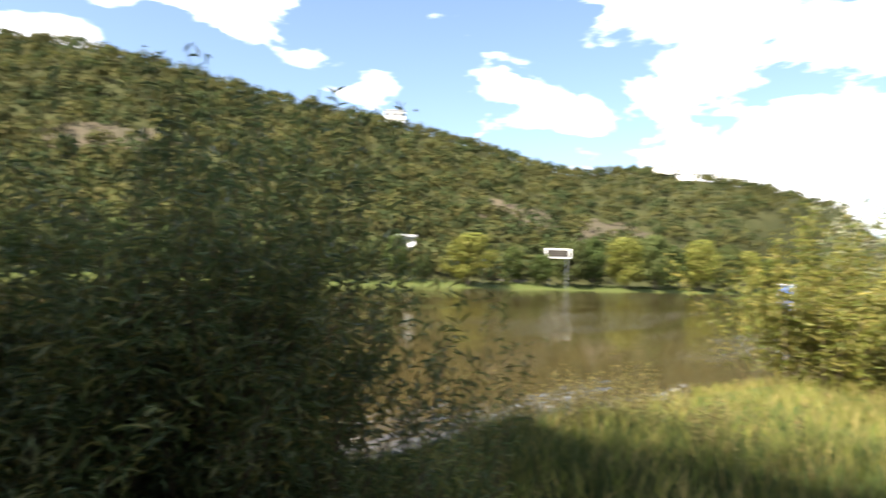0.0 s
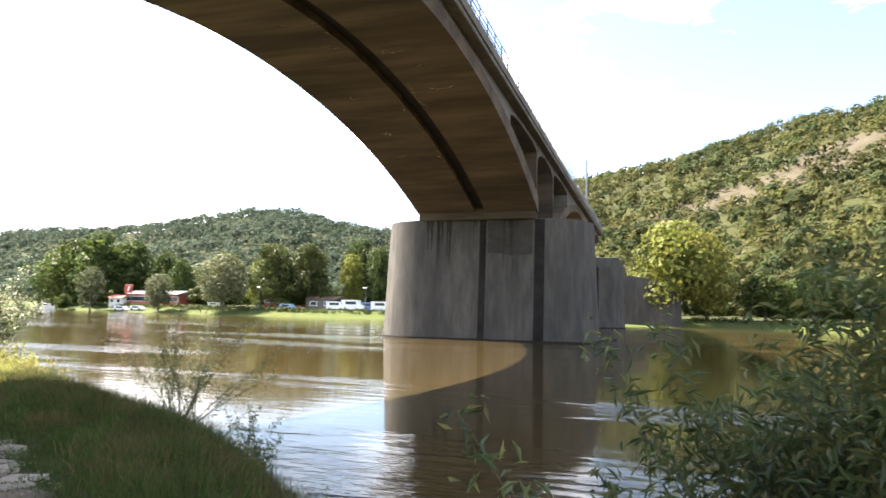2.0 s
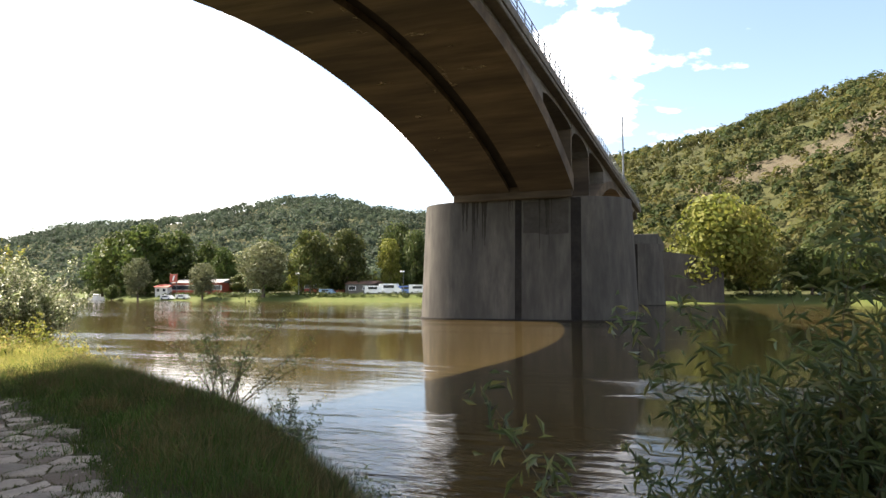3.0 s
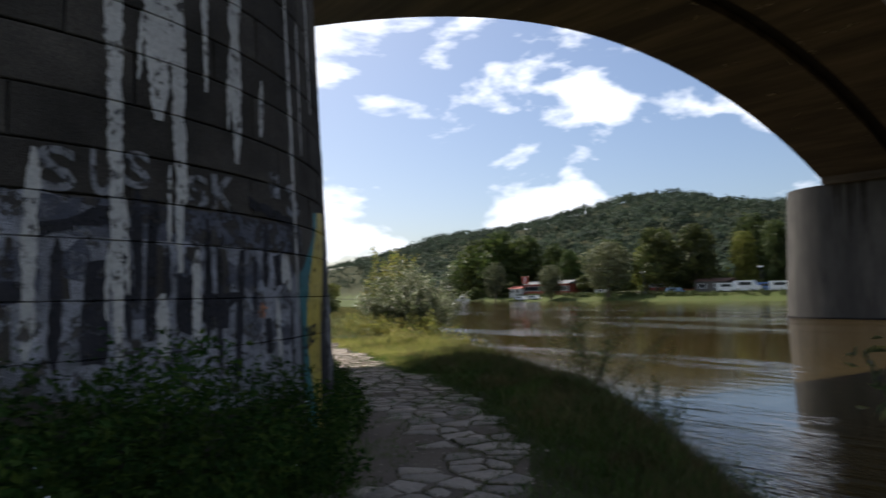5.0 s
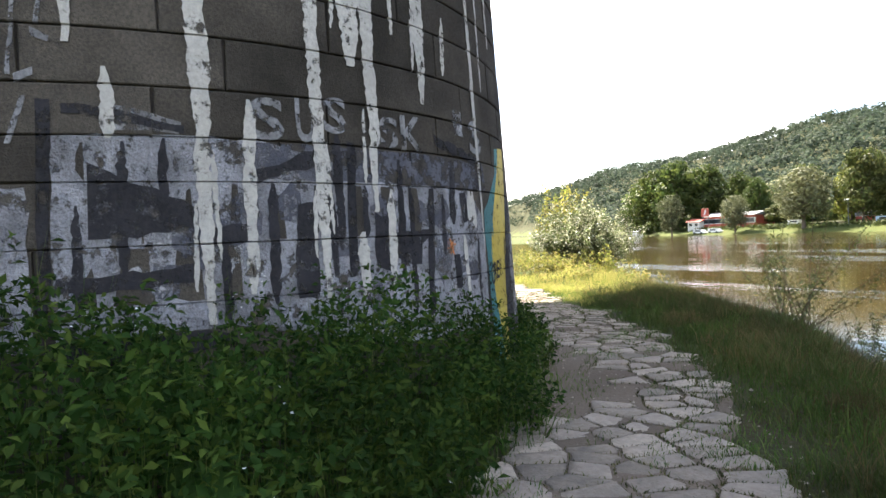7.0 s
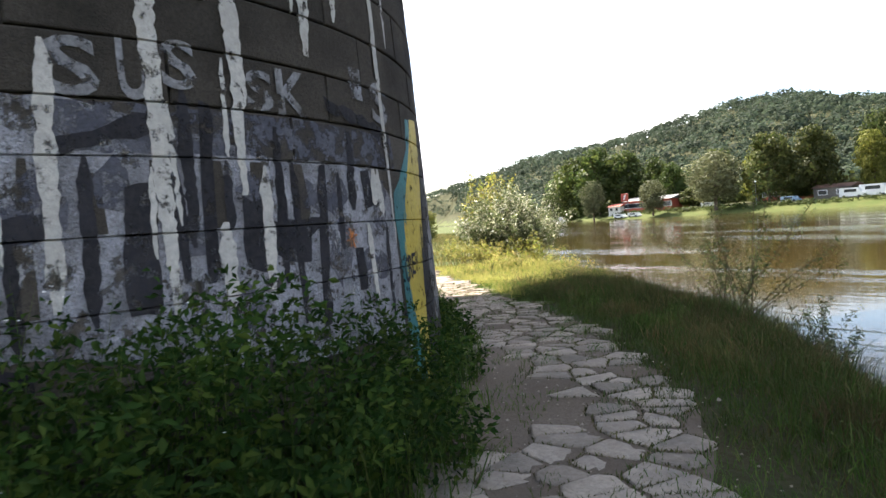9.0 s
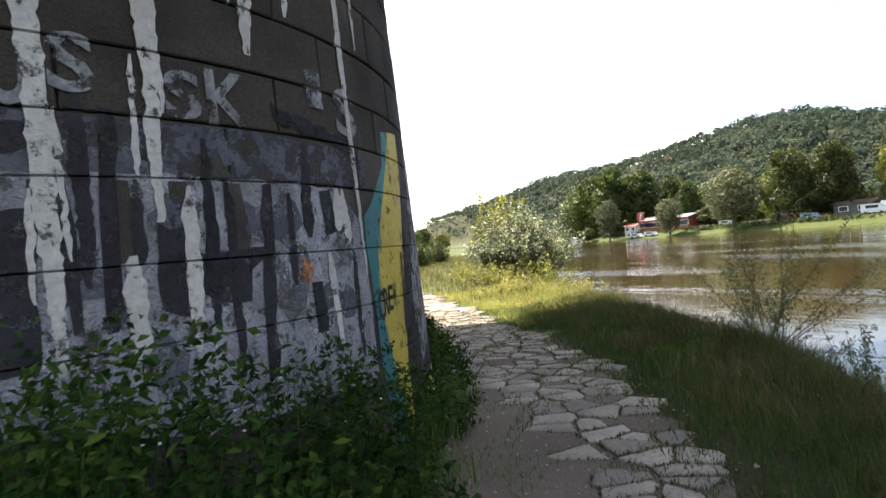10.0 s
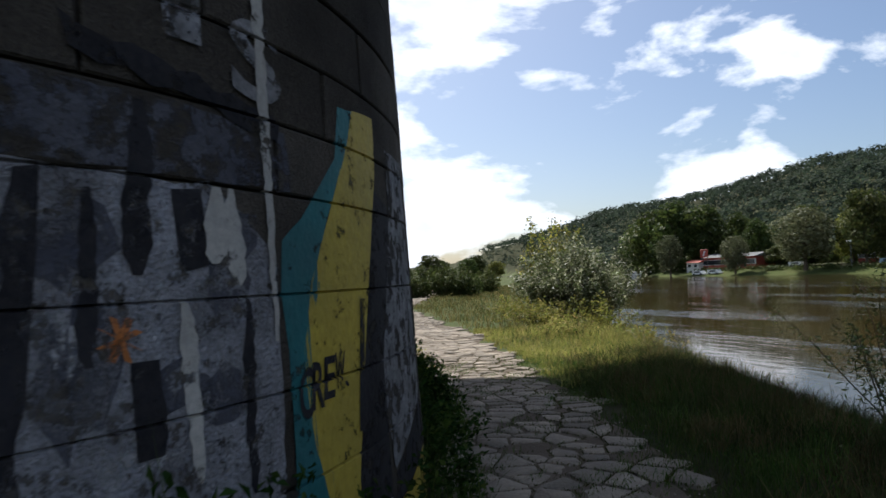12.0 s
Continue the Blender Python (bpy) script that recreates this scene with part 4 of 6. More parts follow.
for k, d in enumerate(((-5.0, 7.5, -5.5, 1.44, 1.5), (-3.0, 1.28, -3.0, 0.77, 1.0), (4.0, 8.0, 4.0, -0.6, 1.5), (7.9, 1.1, 7.5, -0.4, 1.0), (13.9, 8.0, 14.3, -0.5, 1.4),
                       (19.3, 6.0, 18.3, 1.48, 2.8), (21.2, 8.0, 20.2, 0.22, 1.5), (22.2, 0.42, 21.7, -0.5, 1.0), (24.2, 7.0, 23.9, 1.85, 0.9), (28.9, 5.5, 27.9, 1.26, 1.6),
                       (32.8, 2.2, 32.3, 1.6, 0.7), (39.0, 8.0, 39.6, -0.2, 0.8), (18.4, 0.05, 18.3, -0.5, 1.4), (34.2, 0.0, 34.6, -0.68, 0.9), (37.0, 0.45, 37.2, 0.05, 1.0),
                       (36.2, 0.45, 35.9, 0.14, 1.4), (43.0, 3.2, 42.6, 1.6, 0.5), (-10.5, 8.0, -10.8, 2.6, 1.4), (48, 8.0, 47.5, 2.2, 1.0), (31.0, 8.0, 30.6, 3.0, 1.0))):
    drip(*d, seed=40 + k)
    if d[4] >= 1.3 and d[1] - d[3] > 1.0:      # thin tails where the run forks at its foot
        drip(d[2] - d[4] * 0.55, d[3] + 0.9, d[2] - d[4] * 0.7, d[3] + 0.35 - 0.05 * (k % 4), 0.45, seed=240 + k)
        drip(d[2] + d[4] * 0.5, d[3] + 1.3, d[2] + d[4] * 0.62, d[3] + 0.6 - 0.06 * (k % 3), 0.4, seed=340 + k)
for k, d in enumerate(((-2.0, 0.75, -2.2, -0.2, 0.8), (1.0, 0.78, 0.8, 0.3, 0.7), (9.6, 0.46, 9.4, -0.5, 0.8), (16.2, 0.9, 16.0, -0.1, 0.9), (19.0, 0.45, 18.9, 0.0, 0.8), (23.6, 0.7, 23.3, -0.4, 0.9),
                       (25.0, 0.46, 24.8, -0.7, 0.7), (30.4, 0.4, 30.2, -0.2, 0.8), (32.6, 0.75, 32.2, 0.1, 1.0), (37.8, 0.0, 37.6, -0.8, 0.7), (-5.4, 0.3, -5.4, -0.5, 0.6), (5.4, 0.0, 5.3, -0.6, 0.8))):
    drip(*d, seed=90 + k, material=M_BLACK_PAINT, name="dark_run", label="dark sprayed run", lift=0.0085)

# ---- the path of laid stones ----
PATH_X = np.array([-60, -19, -6.6, 0.0, 3.4, 6.3, 8.8, 10.5, 11.8, 12.9, 14.0, 15.4, 17.0, 20.0, 26.0, 40.0])
PATH_Y = np.array([36, 13.4, 10.1, 8.0, 6.8, 5.75, 4.5, 3.4, 2.5, 1.5, 0.4, -0.9, -2.4, -4.6, -8.0, -15.0])
PATH_W = np.array([0.9, 0.9, 0.9, 0.95, 0.95, 0.95, 0.95, 0.95, 0.95, 1.0, 1.0, 1.0, 1.0, 1.0, 1.0, 1.0])
arc = np.concatenate([[0], np.cumsum(np.hypot(np.diff(PATH_X), np.diff(PATH_Y)))])


def along(s):
    x, y = np.interp(s, arc, PATH_X), np.interp(s, arc, PATH_Y)
    xa, ya = np.interp(s - 0.6, arc, PATH_X), np.interp(s - 0.6, arc, PATH_Y)
    xb, yb = np.interp(s + 0.6, arc, PATH_X), np.interp(s + 0.6, arc, PATH_Y)
    d = math.hypot(xb - xa, yb - ya)
    return float(x), float(y), float((xb - xa) / d), float((yb - ya) / d)


def path_dist(x, y):
    """Signed distance from the path's middle, river side positive."""
    cy = np.interp(x, PATH_X, PATH_Y)
    sl = (np.interp(x + 0.3, PATH_X, PATH_Y) - np.interp(x - 0.3, PATH_X, PATH_Y)) / 0.6
    return (y - cy) / np.sqrt(1 + sl * sl)


bm = bmesh.new()
rows = []
n_path = 190
for k in range(n_path + 1):
    s = arc[-1] * k / n_path
    x, y, tx, ty = along(s)
    nx, ny = -ty, tx
    row = []
    for j in range(-3, 4):
        w = j / 3 * ((1.1 if j < 0 else 0.93) + 0.14 * math.sin(s * 1.7) + 0.1 * math.sin(s * 4.1 + j))
        px, py = x + nx * w, y + ny * w
        row.append(bm.verts.new((px, py, land1(px, py) + (0.028 if abs(j) < 3 else -0.03))))
    rows.append(row)
for a, b in zip(rows, rows[1:]):
    for k in range(6):
        bm.faces.new((a[k], b[k], b[k + 1], a[k + 1]))
bmesh.ops.recalc_face_normals(bm, faces=bm.faces)
if sum(f.normal.z for f in bm.faces) < 0:
    bmesh.ops.reverse_faces(bm, faces=bm.faces)
footpath = part("path", bm, M_DIRT)
tagged(footpath, "trodden dirt path laid with flat irregular stones", "path", kind="structure")


def cell(sites, k):
    """The part of the plane nearer to site k than to its neighbours."""
    c = sites[k]
    d = sites - c
    near = np.argsort((d * d).sum(axis=1))[1:15]
    poly = [(c[0] - 0.5, c[1] - 0.5), (c[0] + 0.5, c[1] - 0.5), (c[0] + 0.5, c[1] + 0.5), (c[0] - 0.5, c[1] + 0.5)]
    for i in near:
        mx, my = (sites[i] + c) / 2
        nx, ny = sites[i] - c
        side = [(px - mx) * nx + (py - my) * ny for px, py in poly]
        out = []
        for a in range(len(poly)):
            b = (a + 1) % len(poly)
            if side[a] <= 0:
                out.append(poly[a])
            if side[a] * side[b] < 0:
                f = side[a] / (side[a] - side[b])
                out.append((poly[a][0] + (poly[b][0] - poly[a][0]) * f, poly[a][1] + (poly[b][1] - poly[a][1]) * f))
        poly = out
    return poly


def slab(rng, poly, c, gap):
    """Rings of a worn flat stone: outline drawn in by the joint, corners knocked off."""
    ring = []
    n = len(poly)
    for k in range(n):
        p, a, b = poly[k], poly[k - 1], poly[(k + 1) % n]
        for q in (a, b):
            f = rng.uniform(0.03, 0.13)
            x, y = p[0] + (q[0] - p[0]) * f, p[1] + (q[1] - p[1]) * f
            d = math.hypot(x - c[0], y - c[1])
            g = max(0.35, 1 - gap * rng.uniform(0.6, 1.5) / max(d, 0.04))
            ring.append((c[0] + (x - c[0]) * g, c[1] + (y - c[1]) * g))
    return ring


rng_s = random.Random(11)
sites = []
s = float(np.interp(17.2, PATH_X, arc))
while s > 14.0:
    w = -1.28 + rng_s.uniform(-0.1, 0.1)
    while w < 1.3:
        sites.append((s + rng_s.uniform(-0.05, 0.05), w + rng_s.uniform(-0.05, 0.05)))
        w += rng_s.uniform(0.24, 0.58)
    s -= rng_s.uniform(0.17, 0.28)
sites = np.array(sites)
count = 0
joints = []
far_v, far_f, base = [], [], 0
for k in range(len(sites)):
    sk, wk = sites[k]
    x, y, tx, ty = along(sk)
    px, py = x - ty * wk, y + tx * wk
    bare = (8.4 < px < 11.35 and wk < -0.5 + 0.19 * (px - 8.4)) or (px > 13.4 and wk < -0.5)
    edge = 0.84 + 0.12 * math.sin(sk * 2.1)
    if bare or wk < -1.0 or wk > edge or rng_s.random() < (0.04 if wk < 0.45 else 0.22):
        continue
    ring = slab(rng_s, cell(sites, k), (sk, wk), rng_s.uniform(0.009, 0.026))
    h = rng_s.uniform(0.006, 0.017)
    ta, tb = rng_s.uniform(-0.04, 0.04), rng_s.uniform(-0.04, 0.04)
    z = land1(px, py) + 0.024
    loc = []
    for f, zz in ((1.03, -0.07), (1.0, h * 0.45), (0.95, h)):
        for a, b in ring:
            u, v = (a - sk) * f, (b - wk) * f
            loc.append((tx * u - ty * v, ty * u + tx * v, zz + (ta * u + tb * v if zz > 0 else 0) + rng_s.uniform(-0.003, 0.003)))
    n = len(ring)
    if 1.5 < px < 17.0:
        for i in range(n):
            a, b = ring[i], ring[(i + 1) % n]
            for _ in range(int(55 * math.hypot(b[0] - a[0], b[1] - a[1]) * (0.5 + 1.1 * max(0.0, 0.3 + wk)))):
                f, g = rng_s.random(), rng_s.uniform(1.0, 1.13)
                u, v = (a[0] + (b[0] - a[0]) * f - sk) * g, (a[1] + (b[1] - a[1]) * f - wk) * g
                joints.append((px + tx * u - ty * v, py + ty * u + tx * v, z - 0.004))
    loc.append((0, 0, h + 0.003))
    tri = []
    for lev in (0, 1):
        for i in range(n):
            a, b = lev * n + i, lev * n + (i + 1) % n
            tri += [(a, b, b + n), (a, b + n, a + n)]
    tri += [(2 * n + i, 2 * n + (i + 1) % n, 3 * n) for i in range(n)]
    if px > 2.5 and count < 300:
        ob = soup("stone", np.array(loc), np.array(tri), M_STONE, footpath)
        ob.location = (px, py, z)
        count += 1
    else:
        far_v.append(np.array(loc) + np.array([px, py, z]))
        far_f.append(np.array(tri) + base)
        base += len(loc)
if far_v:
    ob = soup("stones", np.concatenate(far_v), np.concatenate(far_f), M_STONES, footpath)
    tagged(ob, kind="stuff")

# ---- plants ----


def blades(rng, pos, height, width, lean=0.35):
    """Upright tapering blades of grass."""
    n = len(pos)
    a = rng.uniform(0, 2 * np.pi, n)
    side = np.stack([np.cos(a), np.sin(a), np.zeros(n)], 1)
    la = rng.uniform(0, 2 * np.pi, n)
    ln = np.stack([np.cos(la), np.sin(la), np.zeros(n)], 1) * (rng.uniform(0.1, 1.0, n) * lean)[:, None]
    h = (height * rng.uniform(0.5, 1.25, n))[:, None]
    w = (width * rng.uniform(0.7, 1.3, n))[:, None]
    up = np.array([0, 0, 1.0])
    b0, b1 = pos - side * w, pos + side * w
    mid = pos + (up * 0.6 + ln * 0.35) * h
    m0, m1 = mid - side * w * 0.75, mid + side * w * 0.75
    tip = pos + (up * 0.95 + ln) * h
    v = np.stack([b0, b1, m1, m0, tip], 1).reshape(-1, 3)
    i = np.arange(n)[:, None] * 5
    f = np.concatenate([i + np.array([0, 1, 2]), i + np.array([0, 2, 3]), i + np.array([3, 2, 4])])
    return v, f


def scatter(rng, n, x0, x1, y0, y1, keep):
    x, y = rng.uniform(x0, x1, n), rng.uniform(y0, y1, n)
    k = keep(x, y)
    x, y = x[k], y[k]
    return np.stack([x, y, land(x, y)], 1)


def on_bank(x, y):
    return (np.interp(x, SHORE_X, SHORE_Y) - y) > 0.15


def off_pier(x, y):
    px = np.abs(x)
    dx = np.maximum(px - NX, 0)
    return np.hypot(dx, y - Y0) > 5.32


def stuff(name, parts, material, label, category):
    v, f, base = [], [], 0
    for a, b in parts:
        v.append(a)
        f.append(b + base)
        base += len(a)
    return tagged(soup(name, np.concatenate(v), np.concatenate(f), material), label, category, kind="stuff")


rng = np.random.default_rng(3)
# grass between the path and the water, longer towards the water
near_strip = scatter(rng, 280000, 3.6, 24, -6, 16, lambda x, y: on_bank(x, y) & (path_dist(x, y) > 0.92 + 0.12 * np.sin(x * 5)) & (path_dist(x, y) < 9))
pd = path_dist(near_strip[:, 0], near_strip[:, 1])
mound = np.array([noise.noise(Vector((p[0] * 0.9, p[1] * 0.9, 0))) for p in near_strip])
hh = np.clip(0.07 + 0.05 * pd, 0.08, 0.24) * np.clip(0.9 + 1.2 * mound, 0.3, 1.5)
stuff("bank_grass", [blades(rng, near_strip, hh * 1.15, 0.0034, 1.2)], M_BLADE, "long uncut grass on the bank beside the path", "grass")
dry = scatter(rng, 36000, 3, 24, -6, 16, lambda x, y: on_bank(x, y) & (path_dist(x, y) > 1.0) & (path_dist(x, y) < 9) & (np.sin(x * 1.3 + 2) * np.sin(y * 1.1) > 0.15))
stuff("dry_grass", [blades(rng, dry, np.full(len(dry), 0.20), 0.0022, 1.1)], M_STRAW, "dry brown grass stalks on the bank", "grass")
for cnt, mt, hgt, lab in ((520, M_RANK, 0.22, "tall green tussocks on the bank"), (520, M_STRAW, 0.26, "brown withered tussocks on the bank"), (380, M_BLADE, 0.27, "dark rank tussocks on the bank")):
    tus = scatter(rng, cnt * 8, 3.0, 18, -3, 16, lambda x, y: on_bank(x, y) & (path_dist(x, y) > 1.25) & (path_dist(x, y) < 8))[:cnt]
    size = rng.uniform(0.5, 1.25, len(tus)) * np.clip(0.45 + 0.35 * path_dist(tus[:, 0], tus[:, 1]), 0.5, 1.2)
    base_p = np.repeat(tus, 46, axis=0)
    spread = rng.normal(size=(len(base_p), 2)) * np.repeat(size, 46)[:, None] * 0.11
    base_p[:, :2] += spread
    stuff("tussocks", [blades(rng, base_p, np.repeat(size, 46) * hgt, 0.0036, 1.1)], mt, lab, "grass")
reeds = scatter(rng, 15000, -3, 26, 0, 18, lambda x, y: (x < 17.5) & ((np.interp(x, SHORE_X, SHORE_Y) - y) > -0.1) & ((np.interp(x, SHORE_X, SHORE_Y) - y) < 1.5))
stuff("shore_grass", [blades(rng, reeds, 0.30 * rng.uniform(0.5, 1.3, len(reeds)) * (0.75 + 0.4 * np.sin(reeds[:, 0] * 1.9)), 0.005, 0.9)], M_BLADE, "tall grass hanging over the water's edge", "grass")
tufts = scatter(rng, 95000, 2, 17, -4, 9, lambda x, y: (np.abs(path_dist(x, y)) < 1.15) & (np.sin(x * 3.1) * np.sin(y * 3.7 + x) + 0.5 * np.sin(x * 11 + y * 7) > 0.45 - 0.35 * np.abs(path_dist(x, y))))
tufts[:, 2] += 0.022
verge = scatter(rng, 100000, 2, 17.5, -4, 9, lambda x, y: (path_dist(x, y) > 0.55 + 0.2 * np.sin(x * 4.3)) & (path_dist(x, y) < 1.5) & (np.sin(x * 5.3 + 1) * np.sin(y * 4.1 - x) > -0.35 - 0.7 * (path_dist(x, y) - 0.6)))
verge[:, 2] += 0.015
seams = np.array(joints)
stuff("joint_grass", [blades(rng, seams, np.full(len(seams), 0.034), 0.0042, 1.3)], M_MOSS, "low olive grass and moss in the stone joints", "grass")
stuff("path_grass", [blades(rng, tufts, np.full(len(tufts), 0.06), 0.0030, 1.1), blades(rng, verge, 0.05 + 0.05 * np.clip(path_dist(verge[:, 0], verge[:, 1]), 0, 1.5), 0.0030, 1.2)], M_RANK, "short grass growing in the joints of the path", "grass")
far_strip = scatter(rng, 60000, -60, -2, 4, 50, lambda x, y: on_bank(x, y) & (np.abs(path_dist(x, y)) > 1.0) & off_pier(x, y))
stuff("meadow_grass", [blades(rng, far_strip, np.full(len(far_strip), 0.24), 0.012, 0.8)], M_DRY, "sunlit yellowing meadow grass beyond the bridge", "grass")
green_strip = scatter(rng, 26000, -60, 0, 4, 50, lambda x, y: on_bank(x, y) & (np.abs(path_dist(x, y)) > 1.3) & off_pier(x, y))
stuff("meadow_weeds", [blades(rng, green_strip, np.full(len(green_strip), 0.28), 0.012, 0.8)], M_BLADE, "green weeds among the meadow grass", "grass")
# brightened blades for the bank outside the bridge's shadow
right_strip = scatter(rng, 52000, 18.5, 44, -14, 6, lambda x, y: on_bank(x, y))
stuff("sunlit_grass", [blades(rng, right_strip, 0.10 + 0.05 * np.clip(np.interp(right_strip[:, 0], SHORE_X, SHORE_Y) - right_strip[:, 1], 0, 4), 0.008, 0.8)], M_SUNGRASS, "yellow-green grass on the bank, brightened for the sun", "grass")

# same brightened blades where the shadow ends beyond the pier
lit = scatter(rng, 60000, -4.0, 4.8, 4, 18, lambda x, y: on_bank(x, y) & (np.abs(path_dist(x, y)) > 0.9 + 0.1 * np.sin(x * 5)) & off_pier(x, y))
stuff("sunlit_grass", [blades(rng, lit, 0.10 + 0.035 * np.clip(path_dist(lit[:, 0], lit[:, 1]), 0, 6), 0.005, 1.2)], M_SUNGRASS, "short yellow-green grass beside the path, brightened for the sun", "grass")
bw = scatter(rng, 4200, -3, 20, -3, 17, lambda x, y: on_bank(x, y) & (path_dist(x, y) > 1.15))
bw_c = np.repeat(bw, 4, axis=0) + rng.normal(size=(len(bw) * 4, 3)) * np.array([0.05, 0.05, 0.0])
bw_c[:, 2] += np.abs(rng.normal(size=len(bw_c))) * 0.09 + 0.03
bw_n = rng.normal(size=(len(bw_c), 3)) * 0.5
bw_n[:, 2] += 0.8
stuff("bank_weeds", [cards(rng, bw_c, bw_n, 0.05, 0.024, 0.3)], M_RANK, "small broad-leaved weeds among the bank grass", "weeds")

# pebbles on the trodden part of the path
peb = scatter(rng, 5200, 7.0, 17.0, -4.0, 6.5, lambda x, y: np.abs(path_dist(x, y)) < 1.0)
pb = np.array([[1, 0, 0], [-0.5, 0.8, 0], [-0.5, -0.8, 0], [0.1, 0, 0.8]])
ps = (rng.uniform(0.005, 0.017, len(peb)) * np.where(rng.uniform(size=len(peb)) < 0.06, 1.8, 1))[:, None, None]
pa = rng.uniform(0, 2 * np.pi, len(peb))
rot = np.stack([np.stack([np.cos(pa), -np.sin(pa), 0 * pa], 1), np.stack([np.sin(pa), np.cos(pa), 0 * pa], 1), np.stack([0 * pa, 0 * pa, 1 + 0 * pa], 1)], 1)
pv = np.einsum("nij,kj->nki", rot, pb) * ps + peb[:, None, :] + np.array([0, 0, 0.026])
pf = (np.arange(len(peb))[:, None, None] * 4 + np.array([[0, 1, 3], [1, 2, 3], [2, 0, 3]])).reshape(-1, 3)
tagged(soup("path_gravel", pv.reshape(-1, 3), pf, M_STONE), "loose pale gravel on the trodden path", "gravel", kind="stuff")

# weeds at the foot of the pier
near_side = lambda x, y: off_pier(x, y) & (path_dist(x, y) < -0.95 + 0.15 * np.sin(x * 4)) & (x > 3.0)
stem = scatter(rng, 15500, 3.5, 16.5, -8.5, 5.2, near_side)
edge = -path_dist(stem[:, 0], stem[:, 1]) - 0.95
tall = np.clip(0.42 + 1.05 * edge, 0.3, 1.30) * (0.92 + 0.22 * np.sin(stem[:, 0] * 1.7) * np.sin(stem[:, 1] * 2.1)) * rng.uniform(0.74, 1.06, len(stem))
tall = tall * np.where(rng.uniform(size=len(stem)) < 0.08, 1.22, 1.0)
drift = rng.normal(size=(len(stem), 2)) * 0.10
centres, normals = [], []
for k in range(20):
    t = 1.0 - 0.85 * rng.uniform(0.0, 1.0, len(stem)) ** 1.5
    p = stem.copy()
    p[:, 2] += tall * t
    p[:, :2] += drift * t[:, None] + rng.normal(size=(len(stem), 2)) * (0.085 - 0.05 * t)[:, None]
    centres.append(p)
    nrm = rng.normal(size=(len(stem), 3)) * 0.6
    nrm[:, 2] += 0.7
    normals.append(nrm)
stuff("pier_weeds", [cards(rng, np.concatenate(centres), np.concatenate(normals), 0.072, 0.034, 0.35)],
      M_NETTLE, "dense green nettles and weeds at the pier's foot", "weeds")
stuff("weed_stalks", [blades(rng, stem, tall * 1.04, 0.004, 0.2)], M_RANK, "thin green stalks of the weeds at the pier's foot", "weeds")
low = scatter(rng, 44000, 3.5, 16.5, -8.5, 5.2, lambda x, y: off_pier(x, y) & (path_dist(x, y) < -0.8 + 0.1 * np.sin(x * 6)) & (path_dist(x, y) > -2.1))
low_h = 0.30 * (0.8 + 0.5 * np.sin(low[:, 0] * 2.3) * np.sin(low[:, 1] * 1.9))
stuff("weed_grass", [blades(rng, low, low_h, 0.005, 1.0)], M_RANK, "rank green grass between the weeds and the path", "grass")
fl = scatter(rng, 260, 9, 15, -4, 3.5, near_side)
fl[:, 2] += np.clip(0.30 + 0.85 * (-path_dist(fl[:, 0], fl[:, 1]) - 0.95), 0.2, 1.3) * rng.uniform(0.7, 1.05, len(fl))
stuff("weed_flowers", [cards(rng, fl, np.tile([0.2, 0.1, 1.0], (len(fl), 1)) + rng.normal(size=(len(fl), 3)) * 0.3, 0.022, 0.02)], M_WHITE, "tiny white flowers scattered among the weeds", "flowers")


def burdock(x, y, seed):
    r = np.random.default_rng(seed)
    z = land1(x, y)
    t = thing("burdock", "broad-leaved green burdock among the weeds", "plant", (x, y, z), group="burdocks")
    for k in range(6):
        bm = bmesh.new()
        a = 2 * math.pi * k / 6 + r.uniform(-0.3, 0.3)
        d = Vector((math.cos(a), math.sin(a), 0))
        sd = Vector((-math.sin(a), math.cos(a), 0))
        ln, hz = r.uniform(0.30, 0.45), r.uniform(0.3, 0.5)
        rows = []
        for i in range(6):
            u = i / 5
            c = d * (0.08 + ln * u) + Vector((0, 0, hz + 0.10 * math.sin(u * 2.6) - 0.14 * u))
            w = 0.15 * math.sin(math.pi * min(1, u * 0.85 + 0.12)) + 0.005
            rows.append([bm.verts.new(c + sd * w * j + Vector((0, 0, 0.03 * abs(j)))) for j in (-1, 0, 1)])
        for p, q in zip(rows, rows[1:]):
            for j in (0, 1):
                bm.faces.new((p[j], p[j + 1], q[j + 1], q[j]))
        tube(bm, [(0, 0, 0), tuple(d * 0.05 + Vector((0, 0, hz * 0.7))), tuple(d * 0.08 + Vector((0, 0, hz)))], [0.008, 0.006, 0.004], 5)
        part("leaf", bm, M_NETTLE, t)
    return t


for k, (x, y) in enumerate(((11.6, 0.6), (11.9, -0.9), (12.9, -1.3), (10.7, 1.5))):
    burdock(x, y, 60 + k)


